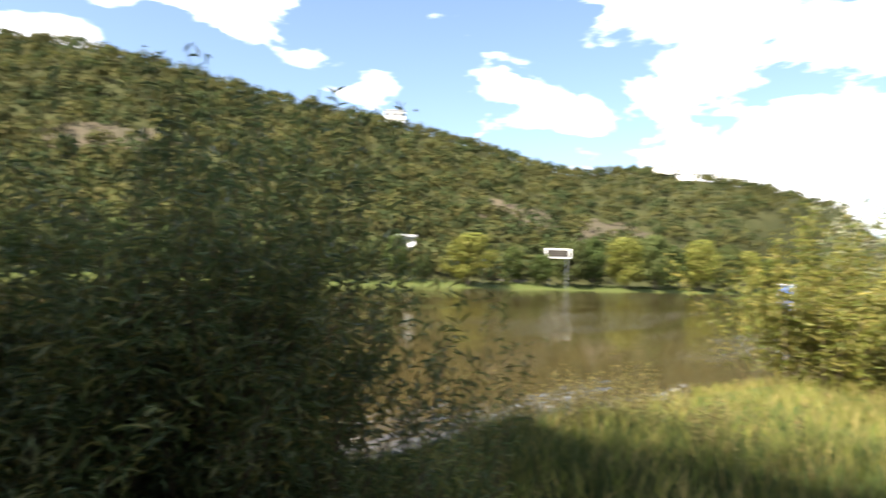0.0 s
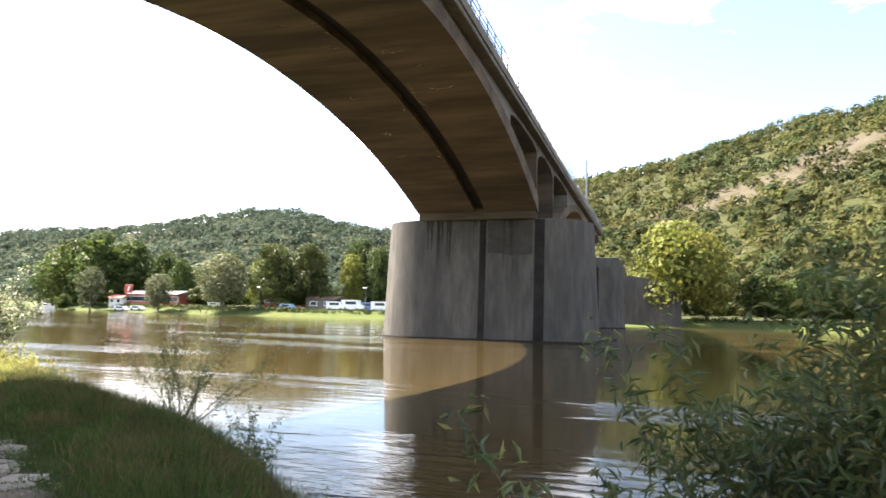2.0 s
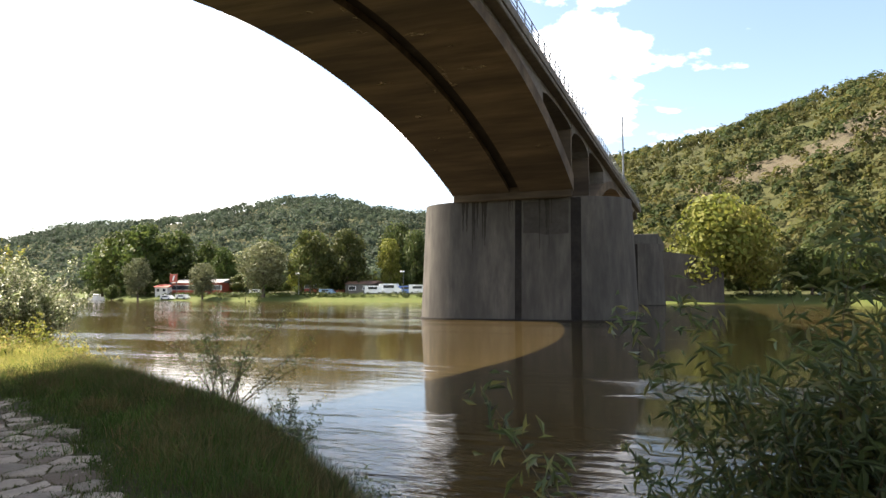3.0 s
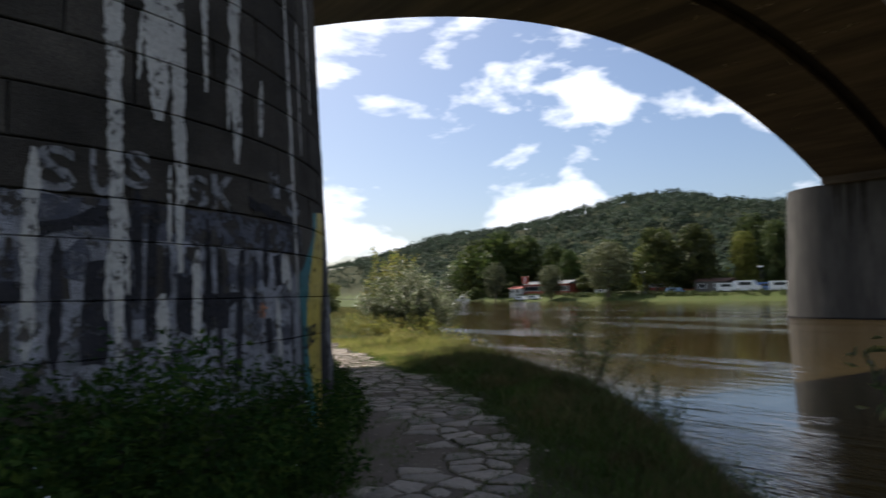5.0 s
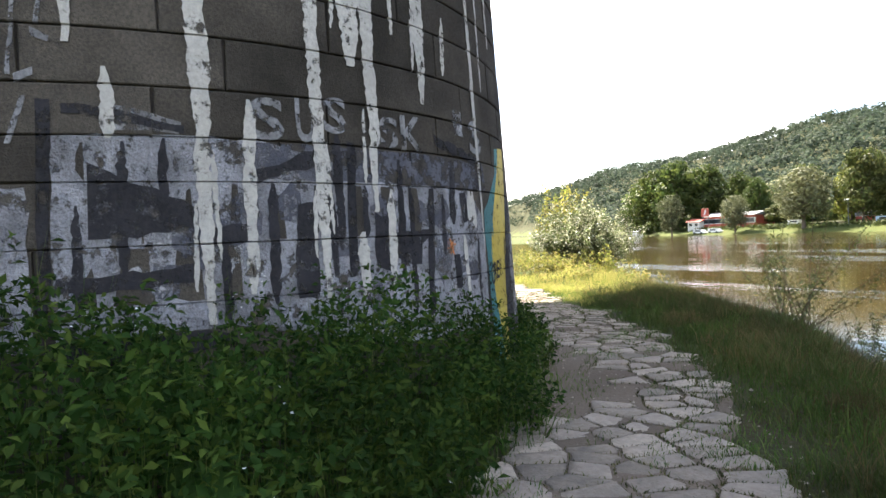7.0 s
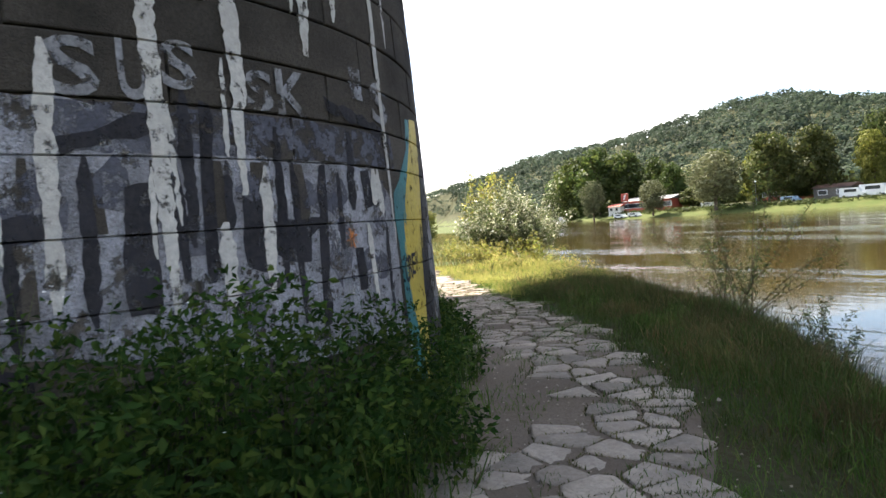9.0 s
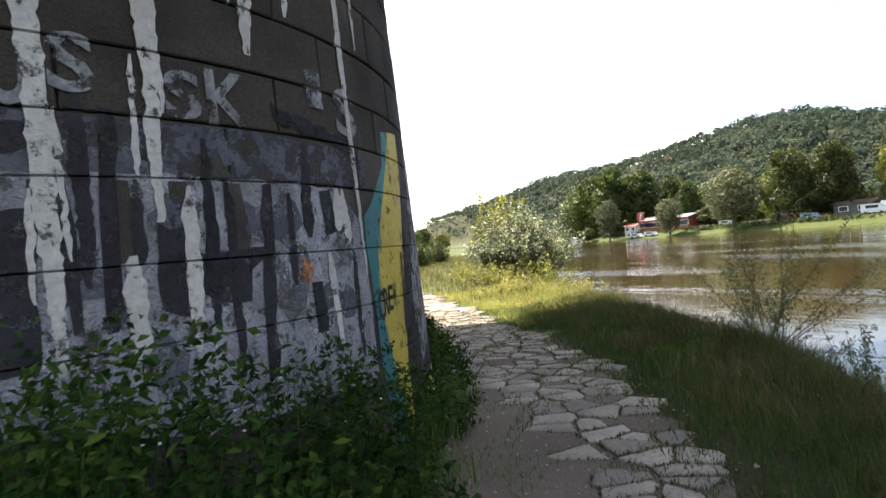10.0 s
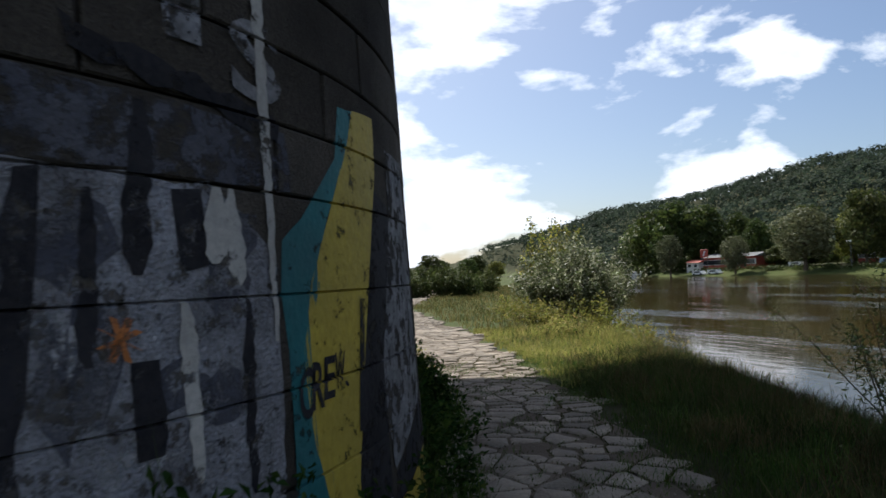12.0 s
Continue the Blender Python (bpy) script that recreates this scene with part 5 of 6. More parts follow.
def shrub(name, label, x, y, stems, length, spread, leaves, size, aspect, mat_leaf, seed, category="shrub", base=0.25, droop=0.5, start=0.25, thick=0.010, lean=(0, 0), jitter=0.06):
    """A many-stemmed shrub: arching stems, each with leaves along it."""
    r = np.random.default_rng(seed)
    z = land1(x, y)
    t = thing(name, label, category, (x, y, z))
    bm = bmesh.new()
    cs, ns = [], []
    for k in range(stems):
        a = r.uniform(0, 2 * math.pi)
        tilt = spread * math.sqrt(r.uniform(0, 1))
        ln = length * r.uniform(0.65, 1.04) * (1 - 0.38 * (tilt / max(spread, 1e-3)) ** 2)
        d = Vector((math.cos(a) * math.sin(tilt) + lean[0], math.sin(a) * math.sin(tilt) + lean[1], math.cos(tilt))).normalized()
        p = Vector((r.normal() * base, r.normal() * base, -0.05))
        pts = [p.copy()]
        for i in range(7):
            d = (d + Vector((r.normal() * 0.07, r.normal() * 0.07, -0.02 - 0.05 * droop * i / 3))).normalized()
            p = p + d * (ln / 7)
            pts.append(p.copy())
        tube(bm, pts, [thick * (1 - 0.11 * i) for i in range(8)], 4)
        if stems <= 20:
            part("stem", bm, M_TWIG, t)
            bm = bmesh.new()
        arr = np.array([list(q) for q in pts])
        n = int(leaves * ln / length)
        u = r.uniform(start, 1.0, n) * 7
        i0 = np.minimum(u.astype(int), 6)
        c = arr[i0] + (arr[i0 + 1] - arr[i0]) * (u - i0)[:, None]
        off = r.normal(size=(n, 3)) * jitter * (1.25 - u[:, None] / 9)
        cs.append(c + off)
        nn = off * 6 + r.normal(size=(n, 3)) * 0.45
        nn[:, 2] += 0.55
        ns.append(nn)
    if stems > 20:
        tagged(part("branchwork", bm, M_TWIG, t), kind="stuff")
    else:
        bm.free()
    v, f = cards(r, np.concatenate(cs), np.concatenate(ns), size, size * aspect, 0.3, np.array([0, 0, -0.5 * droop]))
    soup("foliage", v, f, mat_leaf, t)
    return t


shrub("willow_bush", "large shaded willow bush with long narrow green leaves on the bank", 18.05, 2.35, 200, 3.0, 0.36, 220, 0.095, 0.17, M_WILLOW, 1, "bush", 0.38, 0.5, 0.06, 0.008, (0.07, 0.02), 0.12)
shrub("willow_bush", "thin upright willow shoots rising out of the large bush", 17.85, 2.45, 6, 4.05, 0.04, 130, 0.085, 0.17, M_WILLOW, 14, "bush", 0.10, 0.0, 0.1, 0.009, (0.0, 0.0), 0.09)
shrub("willow_bush", "sparse brownish willow shoots at the edge of the large bush", 19.0, 1.6, 24, 2.0, 0.45, 110, 0.085, 0.18, M_WILLOW, 16, "bush", 0.30, 0.3, 0.1, 0.006, (0.05, 0.0), 0.10)
shrub("willow_bush", "lower leafy willow bush beside the tall one", 17.0, 2.85, 130, 2.35, 0.38, 220, 0.105, 0.17, M_WILLOW, 12, "bush", 0.36, 0.6, 0.06, 0.007, (0.0, 0.0), 0.11)
shrub("willow_bush", "low arching willow shoots beside the large bush", 16.6, 3.35, 75, 1.3, 0.50, 130, 0.11, 0.18, M_WILLOW, 2, "bush", 0.28, 0.9, 0.15, 0.006, (-0.04, 0.0), 0.09)
shrub("willow_shrub", "sparse young willow with bare lower stems by the water", 8.8, 8.4, 20, 2.55, 0.85, 130, 0.070, 0.28, M_WILLOW, 3, "shrub", 0.10, 0.2, 0.28, 0.011, (0.12, 0.1), 0.09)
shrub("willow_shrub", "small sparse willow by the water", 10.1, 8.4, 18, 1.35, 0.8, 90, 0.075, 0.26, M_WILLOW, 4, "shrub", 0.10, 0.2, 0.3, 0.007)
shrub("willow_shrub", "small sparse willow at the waterline", 12.3, 6.9, 9, 0.8, 0.6, 40, 0.075, 0.26, M_WILLOW, 5, "shrub", 0.10, 0.2, 0.3, 0.006)
shrub("silver_bush", "rounded sunlit bush with pale silvery leaves", -7.4, 16.3, 250, 3.15, 0.88, 240, 0.115, 0.55, M_SILVER, 6, "bush", 0.62, 0.25, 0.12, 0.012, (0, 0), 0.17)
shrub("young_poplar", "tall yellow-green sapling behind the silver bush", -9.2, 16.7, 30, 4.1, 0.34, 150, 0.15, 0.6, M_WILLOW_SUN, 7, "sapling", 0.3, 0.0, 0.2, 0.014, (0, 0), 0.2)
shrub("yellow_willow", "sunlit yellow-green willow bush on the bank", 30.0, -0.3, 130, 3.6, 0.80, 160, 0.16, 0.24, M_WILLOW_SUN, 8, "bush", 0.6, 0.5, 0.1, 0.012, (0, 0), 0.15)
shrub("yellow_willow", "taller pale willow behind the yellow one", 33.5, -2.0, 90, 5.2, 0.55, 150, 0.18, 0.24, M_SILVER, 9, "bush", 0.6, 0.4, 0.1, 0.014, (0, 0), 0.2)
for k, (x, y, h) in enumerate(((-35, 21.8, 2.9), (-34.5, 23.8, 3.3), (-39, 22.5, 2.4), (-33.6, 25.4, 2.3), (-46, 27, 3.0), (-40, 30.5, 2.4), (-29, 29.5, 1.8))):
    shrub("green_shrub", "green shrub at the edge of the meadow", x, y, 36, h, 0.7, 100, 0.22, 0.6, M_TREE, 20 + k, "shrub", 0.6, 0.3, 0.15, 0.014, (0, 0), 0.22)
for k, (x, y, h) in enumerate(((-3.6, 15.2, 0.9), (-1.6, 14.2, 0.8), (0.4, 12.6, 0.7), (-5.2, 14.0, 1.0), (1.4, 13.2, 0.6), (-9.5, 15.0, 0.9), (-2.8, 12.6, 0.6), (-4.4, 12.9, 1.0), (-6.4, 13.6, 1.1), (-0.6, 13.1, 0.9), (-3.0, 13.9, 1.2), (-7.8, 14.4, 1.1), (-1.2, 11.6, 0.6), (-5.6, 15.6, 1.2))):
    shrub("weed_clump", "rank yellow weeds at the water's edge, brightened for the sun", x, y, 34, h, 0.8, 46, 0.09, 0.45, M_WILLOW_SUN if k % 3 else M_SUNGRASS, 40 + k, "weeds", 0.3, 0.5, 0.1, 0.005, (0, 0), 0.08)
for k, (x, y, h) in enumerate(((20.6, 3.6, 0.8), (22.2, 2.6, 0.7), (19.4, 1.4, 0.6), (24.0, 2.9, 0.9), (22.9, 0.6, 0.7), (23.1, 2.2, 0.9), (23.6, 1.5, 0.8), (22.6, 3.0, 1.0), (24.6, 1.9, 0.8), (25.3, 2.8, 1.0), (24.2, 0.6, 0.6))):
    shrub("weed_clump", "tall dry weeds with dark seed heads on the bank", x, y, 26, h, 0.5, 30, 0.05, 0.5, M_DRY, 50 + k, "weeds", 0.3, 0.1, 0.3, 0.004, (0, 0), 0.04)

# ---- trees of the far bank ----


def tree(name, label, height, width, mat_leaf, seed, n=1500, leaf=0.75, trunk=0.22, group=""):
    """Trunk, limbs and a crown of many small clumps gathered in uneven lobes. Stands at the origin."""
    r = np.random.default_rng(seed)
    t = thing(name, label, "tree", (0, 0, 0), group=group)
    bm = bmesh.new()
    ht = height * trunk
    tube(bm, [(0, 0, -0.6), (r.normal() * 0.1, r.normal() * 0.1, ht * 0.5), (0, 0, ht), (0, 0, height * 0.7)], [0.035 * height, 0.028 * height, 0.022 * height, 0.008 * height], 8)
    part("trunk", bm, M_BARK, t)
    bm = bmesh.new()
    lobes = []
    k = 13
    for i in range(k):
        a = 2.4 * i + r.uniform(-0.4, 0.4)
        h = ht + (height - ht) * (0.12 + 0.8 * ((i + 0.5) / k))
        out = width * 0.5 * (0.62 * math.sin(math.pi * min(0.95, 0.2 + 0.75 * (i / k)))) * r.uniform(0.7, 1.1)
        c = np.array([math.cos(a) * out, math.sin(a) * out, h])
        rad = np.array([1, 1, 0.85]) * min(width, height) * r.uniform(0.17, 0.26)
        lobes.append((c, rad))
        tube(bm, [(0, 0, ht * 0.8 + (h - ht) * 0.3), tuple(c * [0.5, 0.5, 1] * [1, 1, 0.9]), tuple(c)], [0.010 * height, 0.007 * height, 0.003 * height], 5)
    tagged(part("branchwork", bm, M_BARK, t), kind="stuff")
    cs, ns = [], []
    for c, rad in lobes:
        m = n // k
        d = r.normal(size=(m, 3))
        d /= np.linalg.norm(d, axis=1, keepdims=True)
        q = r.uniform(0.55, 1.08, m)[:, None]
        p = c + d * rad * q
        p[:, 2] = np.minimum(p[:, 2], height * 1.02)
        cs.append(p)
        ns.append(d + r.normal(size=(m, 3)) * 0.35)
    v, f = cards(r, np.concatenate(cs), np.concatenate(ns), leaf, leaf * 0.75, 0.3)
    soup("crown", v, f, mat_leaf, t)
    return t


PROTO = {}


def plant(kind, x, y, height, width, turn=0):
    specs = {
        "broad": ("broadleaf_tree", "leafy green tree on the far bank", M_TREE, 0.8, 0.08),
        "dark": ("broadleaf_tree", "tall dark green tree on the far bank", M_TREE_DARK, 0.8, 0.05),
        "yellow": ("broadleaf_tree", "broad yellow-green tree on the far bank", M_TREE_YEL, 0.8, 0.06),
        "grey": ("willow_tree", "grey-green pollard willow by the far shore", M_TREE_GREY, 0.7, 0.16),
    }
    z = land1(x, y)
    name, label, mat, leaf, trunk = specs[kind]
    s = height / 15.0
    m = pose(x, y, z, 0, 0, turn) @ Matrix.Diagonal((width / 14.0, width / 14.0, s, 1))
    if kind not in PROTO:
        PROTO[kind] = tree(name, label, 15.0, 14.0, mat, 70 + len(PROTO), 3900, leaf, trunk, "far bank trees")
        PROTO[kind].matrix_basis = m
        PROTO[kind]["made"] = 1
        return PROTO[kind]
    ob = copy_thing(PROTO[kind], pose(0, 0, 0))
    ob.matrix_basis = m
    return ob


rt = random.Random(9)
for kind, x, y, h, w in (
        ("dark", -186, 182, 20, 22), ("dark", -172, 174, 22, 22), ("dark", -160, 172, 23, 22), ("dark", -150, 176, 21, 20), ("dark", -200, 192, 16, 18), ("dark", -138, 180, 18, 16),
        ("grey", -146, 157, 13, 9), ("grey", -121, 157, 10.5, 10), ("grey", -100, 158, 16, 18), ("broad", -88, 164, 18, 14), ("broad", -78, 168, 19, 14), ("yellow", -66, 172, 15, 9),
        ("broad", -58, 172, 17, 10), ("yellow", -50, 172, 13, 9), ("dark", -41, 166, 20, 12), ("yellow", -33, 166, 21, 12), ("broad", -24, 168, 18, 12), ("broad", -112, 176, 17, 14),
        ("broad", -96, 180, 18, 14), ("dark", -128, 176, 15, 12), ("dark", -160, 160, 5, 6), ("broad", -70, 185, 20, 14), ("broad", -45, 186, 20, 14),
        ("dark", -152, 166, 5, 9), ("broad", -118, 172, 6, 10), ("dark", -108, 170, 5, 9), ("broad", -84, 170, 6, 9), ("dark", -55, 176, 8, 10), ("broad", -38, 176, 10, 10), ("dark", -28, 174, 8, 10), ("yellow", -82, 176, 12, 9), ("yellow", -104, 184, 15, 12), ("broad", -172, 84, 8, 9), ("dark", -150, 86, 6, 8), ("broad", -190, 110, 8, 9), ("broad", -240, 120, 8, 10), ("yellow", -225, 138, 7, 9),
        ("yellow", 20, 157, 22, 20), ("yellow", 28, 160, 19, 16), ("dark", 40, 160, 11, 14), ("dark", 50, 162, 12, 14), ("dark", 60, 160, 10, 14), ("broad", 72, 160, 11, 12), ("dark", 84, 158, 12, 14),
        ("broad", 96, 156, 12, 12), ("broad", 108, 155, 13, 14), ("dark", 122, 152, 12, 14), ("dark", 161, 138, 12, 12), ("broad", 176, 133, 11, 11), ("dark", 187, 128, 15, 11), ("broad", 202, 128, 9, 8), ("yellow", 213, 116, 18, 20), ("dark", 243, 114, 15, 11), ("dark", 251, 105, 12, 12), ("broad", 271, 101, 18, 17), ("dark", 285, 97, 20, 15), ("yellow", 303, 88, 21, 20), ("broad", 327, 82, 25, 19), ("dark", 354, 81, 21, 18), ("yellow", 374, 72, 25, 23), ("broad", 410, 65, 25, 24), ("yellow", 449, 58, 23, 23), ("dark", 501, 52, 21, 25), ("broad", 605, 33, 28, 36), ("dark", 707, 13, 36, 48)):
    plant(kind, x, y, h * rt.uniform(0.95, 1.05), w * rt.uniform(0.95, 1.05), rt.uniform(0, 360))

# ---- woods on the hills ----
ROCKS = ((-72.5, 405.0, 46.0, 30.0), (-64.0, 385.0, 34.0, 24.0), (-9.0, 385.0, 60.0, 20.0), (-16.0, 420.0, 45.0, 20.0), (-30.0, 330.0, 30.0, 16.0))   # azimuth, distance, length, width


def place(az, d):
    return CX - d * math.sin(radians(az)), CY + d * math.cos(radians(az))


def woods(name, label, mat, az0, az1, n, size, per, seed, t_hi=1.12):
    r = np.random.default_rng(seed)
    az = r.uniform(az0, az1, n)
    rd, fd = np.interp(az, RIDGE_AZ, RIDGE_D), np.interp(az, RIDGE_AZ, FOOT_D)
    t = r.uniform(-0.05, t_hi, n)
    d = fd + (rd - fd) * t
    x, y = CX - d * np.sin(np.radians(az)), CY + d * np.cos(np.radians(az))
    keep = ((y - np.interp(x, FAR_X, FAR_Y)) > 22) | ((np.interp(x, SHORE_X, SHORE_Y) - y) > 140) | (land(x, y) > 7.0)
    for ra, rdist, ln, wd in ROCKS:
        cx, cy = place(ra, rdist)
        keep &= (((x - cx) / ln) ** 2 + ((y - cy) / wd) ** 2 > 0.55) | (r.uniform(size=n) < 0.34)
    x, y = x[keep], y[keep]
    z = land(x, y)
    s = size * r.uniform(0.55, 1.35, len(x)) * np.where(r.uniform(size=len(x)) < 0.25, 0.55, 1.0)
    tone = r.uniform(size=len(x))
    dirs = r.normal(size=(len(x), per, 3))
    dirs[:, :, 2] = np.abs(dirs[:, :, 2]) * 0.9 + 0.05
    dirs /= np.linalg.norm(dirs, axis=2, keepdims=True)
    c = np.stack([x, y, z + s * 0.4], 1)[:, None, :] + dirs * (s[:, None, None] * np.array([0.62, 0.62, 0.75])) * r.uniform(0.75, 1.1, (len(x), per, 1))
    nn = dirs + r.normal(size=dirs.shape) * 0.15
    rr = np.repeat(s, per)
    v, f = cards(r, c.reshape(-1, 3), nn.reshape(-1, 3), rr * 0.30, rr * 0.26, 0.25)
    return tagged(soup(name, v, f, mat), label, "woods", kind="stuff")


woods("hill_woods", "dense mixed woods turning yellow on the near hillside", M_WOOD_NEAR, -98, 14, 5200, 6.4, 32, 31)
woods("hill_woods", "darker green trees among the woods of the near hillside", M_WOOD_DARK, -98, 14, 3300, 6.6, 32, 33)
woods("far_woods", "dense green woods on the distant hill, tinted with haze", M_WOOD_FAR, 10, 82, 9000, 8.0, 22, 32)

def far_bushes():
    r = np.random.default_rng(35)
    n = 420
    x = r.uniform(-230, 420, n)
    y = np.interp(x, FAR_X, FAR_Y) + r.uniform(33, 50, n)
    z = land(x, y)
    sz = r.uniform(5.0, 10.0, n)
    dirs = r.normal(size=(n, 70, 3))
    dirs[:, :, 2] = np.abs(dirs[:, :, 2])
    dirs /= np.linalg.norm(dirs, axis=2, keepdims=True)
    c = np.stack([x, y, z], 1)[:, None, :] + dirs * (sz[:, None, None] * np.array([0.6, 0.6, 0.85])) * r.uniform(0.7, 1.1, (n, 70, 1))
    nn = dirs + r.normal(size=dirs.shape) * 0.25
    rr = np.repeat(sz, 70)
    v, f = cards(r, c.reshape(-1, 3), nn.reshape(-1, 3), rr * 0.22, rr * 0.18, 0.25)
    return tagged(soup("far_bushes", v, f, M_TREE), "thicket of green bushes behind the far bank", "bushes", kind="stuff")


def shore_hedge():
    r = np.random.default_rng(36)
    x = np.concatenate([r.uniform(-235, -18, 420), r.uniform(24, 420, 520)])
    n = len(x)
    y = np.interp(x, FAR_X, FAR_Y) + r.uniform(5.0, 8.5, n)
    z = land(x, y)
    sz = r.uniform(0.6, 1.5, n)
    dirs = r.normal(size=(n, 46, 3))
    dirs[:, :, 2] = np.abs(dirs[:, :, 2])
    dirs /= np.linalg.norm(dirs, axis=2, keepdims=True)
    c = np.stack([x, y, z], 1)[:, None, :] + dirs * (sz[:, None, None] * np.array([0.9, 0.7, 0.8])) * r.uniform(0.7, 1.1, (n, 46, 1))
    rr = np.repeat(sz, 46)
    v, f = cards(r, c.reshape(-1, 3), (dirs + r.normal(size=dirs.shape) * 0.25).reshape(-1, 3), rr * 0.3, rr * 0.24, 0.25)
    return tagged(soup("shore_hedge", v, f, M_TREE_DARK), "low dark green hedge along the far shore", "hedge", kind="stuff")


far_bushes()
shore_hedge()

for ra, rdist, ln, wd in ROCKS:
    cx, cy = place(ra, rdist)
    bm = bmesh.new()
    bmesh.ops.create_grid(bm, x_segments=18, y_segments=12, size=1)
    for v in bm.verts:
        e = v.co.x ** 2 + v.co.y ** 2
        px, py = cx + v.co.x * ln, cy + v.co.y * wd
        hgt = 2.2 * (1 - e) + 2.2 * noise.noise(Vector((px * 0.11, py * 0.11, 0)))
        v.co = Vector((px, py, land1(px, py) + hgt))
    ob = part("rock_outcrop", bm, M_ROCK)
    tagged(ob, "bare brown rock slope between the trees", "rock", group="rock outcrops")

# ---- houses, sheds and vehicles far off ----


def house(x, y, w, d, h, roof_h, wall, roof, label, turn=0.0, windows=3, name="house"):
    t = thing(name, label, "house", (x, y, land1(x, y)), turn)
    boxed("wall", (-w / 2, w / 2, -d / 2, d / 2, -2.5, h), wall, t)
    bm = bmesh.new()
    o = 0.5
    a = [bm.verts.new(c) for c in ((-w / 2 - o, -d / 2 - o, h), (w / 2 + o, -d / 2 - o, h), (w / 2 + o, d / 2 + o, h), (-w / 2 - o, d / 2 + o, h), (-w / 2 - o, 0, h + roof_h), (w / 2 + o, 0, h + roof_h))]
    for q in ((0, 1, 5, 4), (2, 3, 4, 5), (0, 4, 3), (1, 2, 5), (0, 3, 2, 1)):
        bm.faces.new([a[i] for i in q])
    part("roof", bm, roof, t)
    for k in range(windows):
        wx = -w / 2 + w * (k + 0.5) / windows
        win = boxed("window", (wx - w * 0.13, wx + w * 0.13, -d / 2 - 0.06, -d / 2 + 0.1, h * 0.35, h * 0.8), M_WHITE, t)
        boxed("pane", (wx - w * 0.11, wx + w * 0.11, -d / 2 - 0.09, -d / 2 + 0.05, h * 0.4, h * 0.76), M_PANE, win)
    return t


house(-131, 170, 19, 9, 3.6, 1.2, M_RED, M_GREYR, "low red boathouse with a pale roof on the far bank", 0, 5)
house(-143, 166, 5, 5, 2.4, 0.9, M_WHITE, M_RED, "small white kiosk with a red roof on the far bank", 0, 2, "kiosk")
house(-92, 182, 14, 8, 3.2, 1.2, M_RED, M_ROOF, "red low clubhouse behind the willows", 0, 4)
house(-72.5, 168, 9, 6, 2.8, 0.9, M_DECKC, M_ROOF, "small shed with a brown roof on the far bank", 0, 2, "shed")
for az, d, w, lab in ((-54.2, 250, 7, "white house on the lower hillside"), (-52.6, 525, 16, "white villa on the ridge"), (-75.8, 640, 18, "white villa among the ridge trees"), (-80.2, 690, 16, "pale villa on the ridge"), (-77.5, 620, 14, "white villa on the upper slope")):
    x, y = place(az, d)
    t = house(x, y, w, w * 0.7, w * 0.42, w * 0.15, M_WHITE, M_GREYR, lab, az, 3, "villa")
    t.location.z += 5.0 if d > 300 else 7.0


def van(x, y, ln, h, col, label, turn=0):
    t = thing("van", label, "vehicle", (x, y, land1(x, y)), turn, "parked vehicles")
    bm = bmesh.new()
    prof = [(-ln / 2, 0.35), (ln / 2, 0.35), (ln / 2, h * 0.5), (ln * 0.38, h * 0.56), (ln * 0.26, h), (-ln / 2, h)]
    a = [bm.verts.new((px, -0.95, pz)) for px, pz in prof]
    b = [bm.verts.new((px, 0.95, pz)) for px, pz in prof]
    bm.faces.new(a)
    bm.faces.new(b[::-1])
    for k in range(len(prof)):
        bm.faces.new((a[k], b[k], b[(k + 1) % len(prof)], a[(k + 1) % len(prof)]))
    bmesh.ops.recalc_face_normals(bm, faces=bm.faces)
    part("body", bm, col, t)
    for sx in (-0.32, 0.3):
        for sy in (-0.97, 0.97):
            bm = bmesh.new()
            tube(bm, [(sx * ln, sy - 0.1, 0.35), (sx * ln, sy + 0.1, 0.35)], [0.35, 0.35], 12)
            part("wheel", bm, M_BLACK, t)
    boxed("window", (-ln * 0.3, ln * 0.2, -0.97, -0.93, h * 0.58, h * 0.86), M_PANE, t)
    return t


for x, y, ln, h, col, lab in ((-66.5, 163, 5.6, 2.4, M_WHITE, "white van parked beside the shed"), (-62, 164, 6.5, 2.9, M_WHITE, "white camper parked on the far bank"), (-57.5, 165, 5.0, 2.3, M_BLUE, "blue van parked on the far bank"),
                              (-136, 159, 4.3, 1.5, M_WHITE, "white car parked by the far shore"), (-130, 159, 4.3, 1.5, M_WHITE, "white car parked by the far shore"), (-80.5, 161, 4.4, 1.5, M_PALEBLUE, "pale blue car parked on the far bank"),
                              (-53.5, 164, 5.6, 2.6, M_WHITE, "white van parked by the bridge"), (-105, 162, 4.3, 1.5, M_WHITE, "pale car parked under the willows")):
    van(x, y, ln, h, col, lab)


def signboard(x, y):
    t = thing("roof_sign", "red square sign with a white stroke above the boathouse", "sign", (x, y, land1(x, y)))
    boxed("panel", (-1.5, 1.5, -0.1, 0.1, 4.0, 6.6), M_RED, t, bevel=0.03)
    bm = bmesh.new()
    vs = [bm.verts.new(c) for c in ((-0.5, -0.14, 4.5), (0.1, -0.14, 4.5), (0.7, -0.14, 6.1), (0.1, -0.14, 6.1))]
    bm.faces.new(vs)
    part("stroke", bm, M_WHITE, t, "white painted stroke")
    for sx in (-1.2, 1.2):
        boxed("post", (sx - 0.08, sx + 0.08, 0.0, 0.16, -0.5, 4.1), M_STEEL, t)


signboard(-139.5, 165.0)


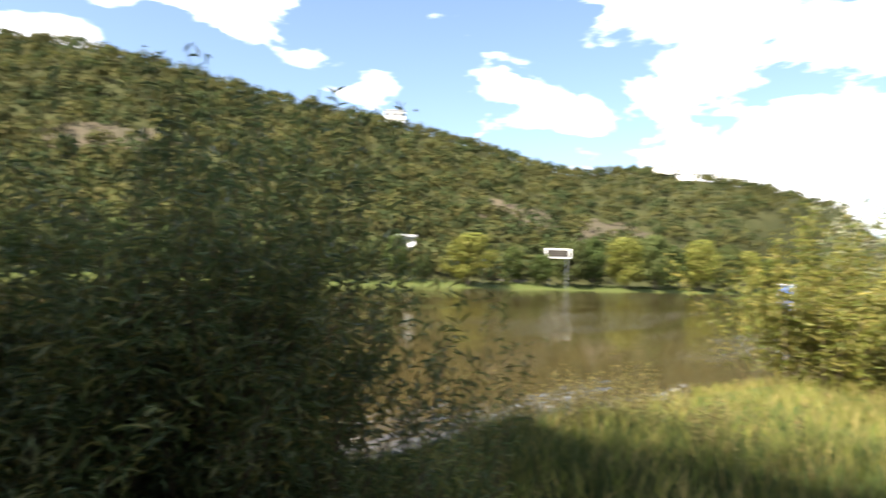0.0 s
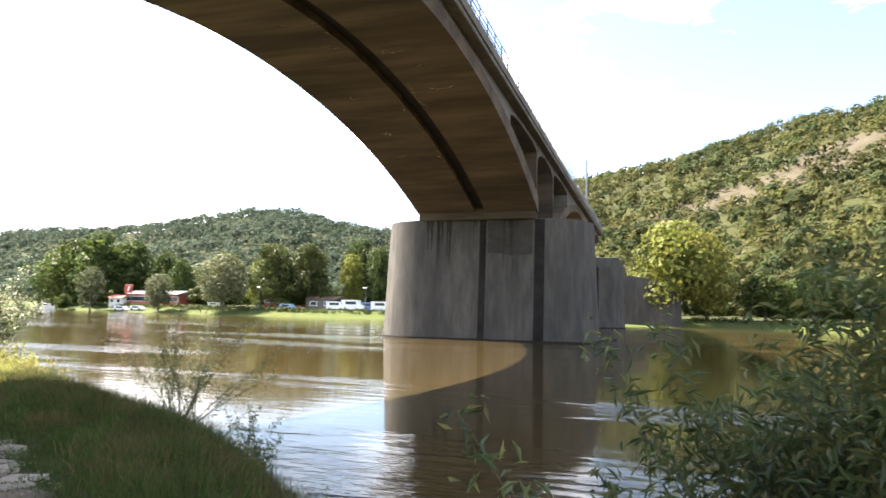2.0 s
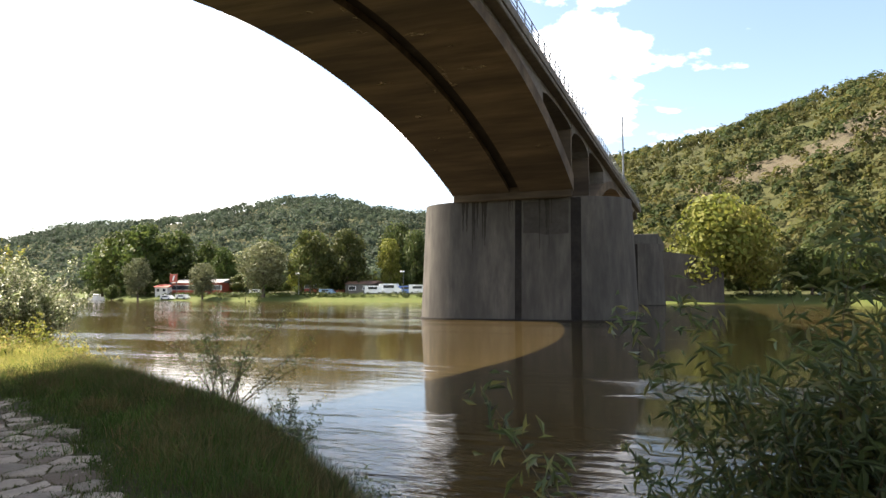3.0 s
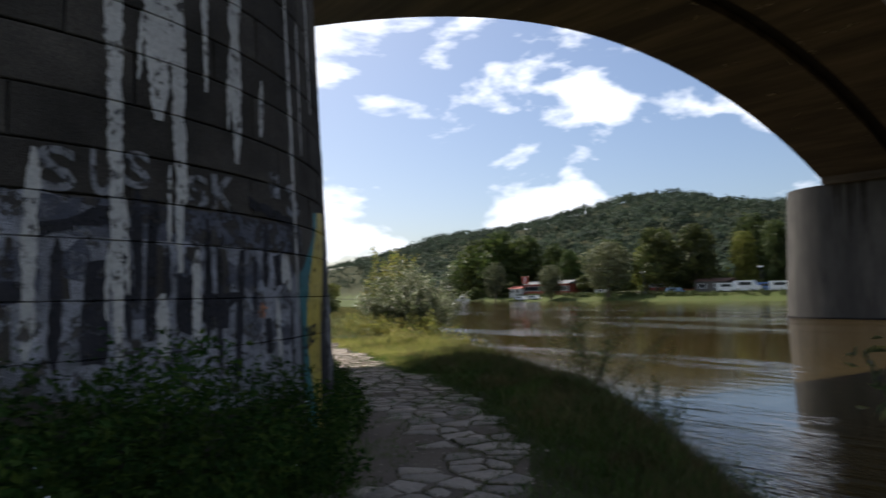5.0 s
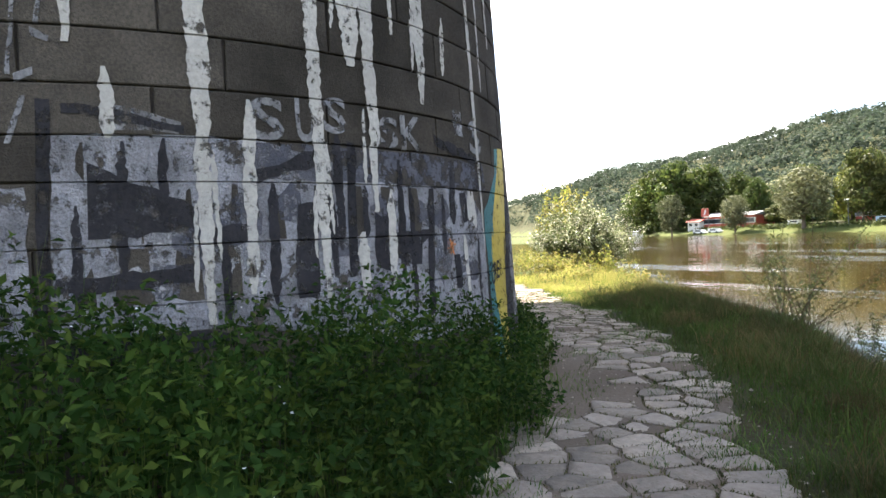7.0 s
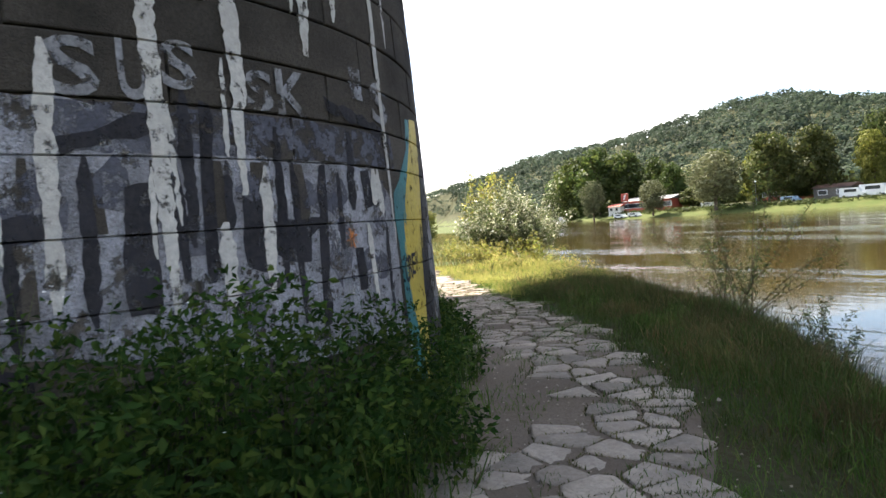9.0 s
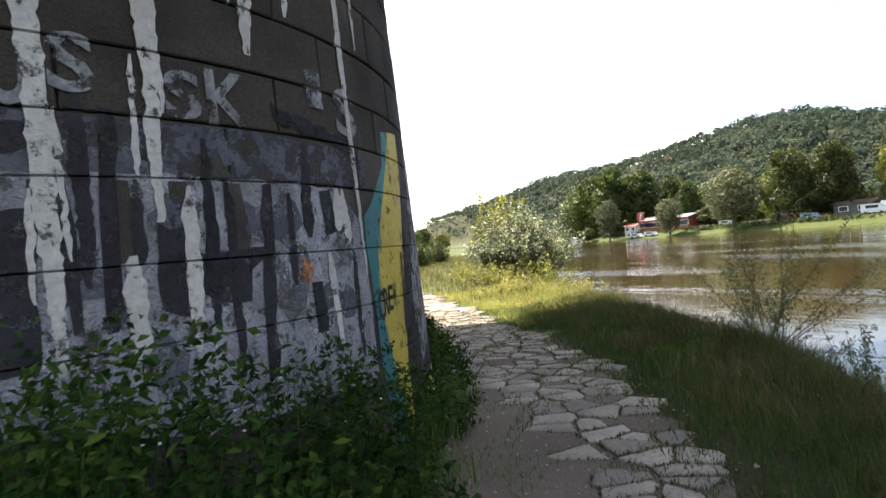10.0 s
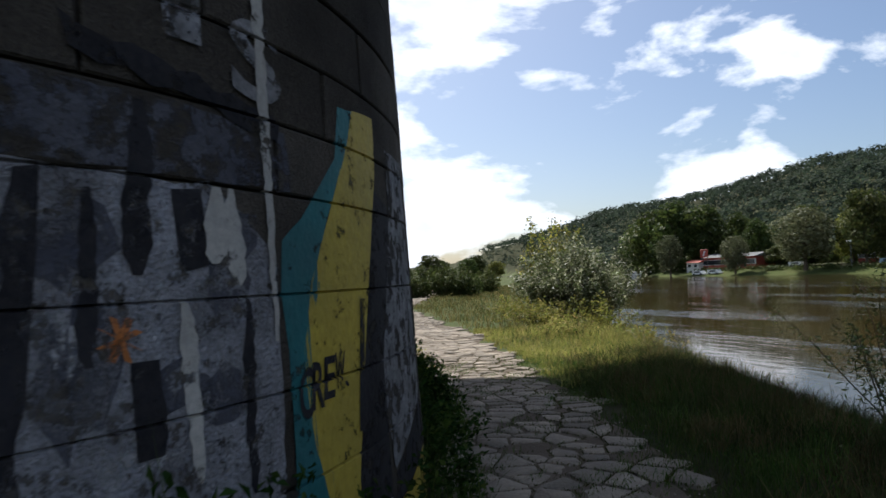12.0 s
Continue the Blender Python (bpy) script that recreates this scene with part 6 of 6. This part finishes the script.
def boat(x, y, turn):
    """A small moored motor boat with a raised cabin."""
    t = thing("motor_boat", "small white motor boat moored at the far shore", "boat", (x, y, WATER), turn)
    bm = bmesh.new()
    rows = []
    for i in range(9):
        u = i / 8
        w = 1.1 * math.sin(math.pi * min(0.5 + 0.5 * (1 - u), 1.0)) if u < 0.4 else 1.1 * math.cos((u - 0.4) / 0.6 * math.pi / 2)
        w = max(w, 0.9 if u < 0.4 else 0.03)
        px = -2.8 + 5.6 * u
        rows.append([bm.verts.new(c) for c in ((px, -w, 0.75 + 0.3 * u), (px, -w * 0.7, -0.25), (px, w * 0.7, -0.25), (px, w, 0.75 + 0.3 * u))])
    for a, b in zip(rows, rows[1:]):
        for k in range(4):
            bm.faces.new((a[k], a[(k + 1) % 4], b[(k + 1) % 4], b[k]))
    bm.faces.new(rows[0])
    bm.faces.new(rows[-1][::-1])
    bmesh.ops.recalc_face_normals(bm, faces=bm.faces)
    part("hull", bm, M_WHITE, t)
    cabin = boxed("cabin", (-1.2, 0.9, -0.75, 0.75, 0.8, 1.9), M_WHITE, t, bevel=0.15)
    boxed("window", (-0.9, 0.6, -0.78, -0.7, 1.25, 1.65), M_PANE, cabin)


boat(-176.0, 168.5, 20.0)


def lamp(x, y, h=6.0):
    t = thing("street_lamp", "slim lamp post with a pale head on the far bank", "street lamp", (x, y, land1(x, y)), group="far lamps")
    bm = bmesh.new()
    tube(bm, [(0, 0, -0.3), (0, 0, h)], [0.09, 0.06], 7)
    part("pole", bm, M_STEEL, t)
    boxed("lamp_head", (-0.9, 0.25, -0.2, 0.2, h, h + 0.35), M_WHITE, t, bevel=0.05)


for x, y in ((-56.5, 160), (-88, 158)):
    lamp(x, y)


def billboard(az, d, w, h, z, face, label):
    x, y = place(az, d)
    t = thing("billboard", label, "billboard", (x, y, land1(x, y)), az, "billboards")
    boxed("frame", (-w / 2, w / 2, -0.15, 0.15, z, z + h), M_WHITE, t, bevel=0.04)
    boxed("face", (-w / 2 + 0.6, w / 2 - 0.6, -0.2, -0.14, z + 0.5, z + h - 0.5), face, t)
    for sx in (-0.35, 0.35):
        boxed("post", (w * sx - 0.15, w * sx + 0.15, -0.1, 0.1, -1.0, z), M_STEEL, t)


billboard(-67.4, 262, 10.0, 3.8, 11.5, M_SOOT, "grey hoarding in a white frame on posts")
billboard(-85.0, 330, 6.0, 5.0, 3.0, M_BLUE, "blue sign board near the shore")

# low road wall along the far bank
for az, d, ln in ((-63.3, 262, 14), (-68.0, 300, 12)):
    x, y = place(az, d)
    t = thing("road_wall", "low pale road wall above the far bank", "wall", (x, y, land1(x, y)), az)
    boxed("wall", (-ln / 2, ln / 2, -0.25, 0.25, -1.0, 1.0), M_DECKC, t, bevel=0.05)

# far low bridge down the valley
t = thing("distant_bridge", "low pale road bridge far down the valley", "bridge", (-795, 486, WATER))
boxed("deck", (-60, 60, -4, 4, 8, 10), M_CONC, t)
for k in range(5):
    boxed("pier", (-60 + 30 * k - 1.5, -60 + 30 * k + 1.5, -3, 3, -2, 8), M_CONC, t)

# sloping wing wall where the bridge meets the far bank
bm = bmesh.new()
prof = [(6.6, 9.2), (6.6, -3.0), (22.2, -3.0), (22.2, 4.6), (20.4, 6.4), (15.6, 7.9)]
fa = [bm.verts.new((px, 153.0 - (px - 6.6) * 0.1, pz)) for px, pz in prof]
fb = [bm.verts.new((px, 154.2 - (px - 6.6) * 0.1, pz)) for px, pz in prof]
bm.faces.new(fa)
bm.faces.new(fb[::-1])
for k in range(len(prof)):
    bm.faces.new((fa[k], fb[k], fb[(k + 1) % len(prof)], fa[(k + 1) % len(prof)]))
bmesh.ops.recalc_face_normals(bm, faces=bm.faces)
tagged(part("wing_wall", bm, M_CONC), "sloping grey concrete wing wall at the bridge's far end", "wall")
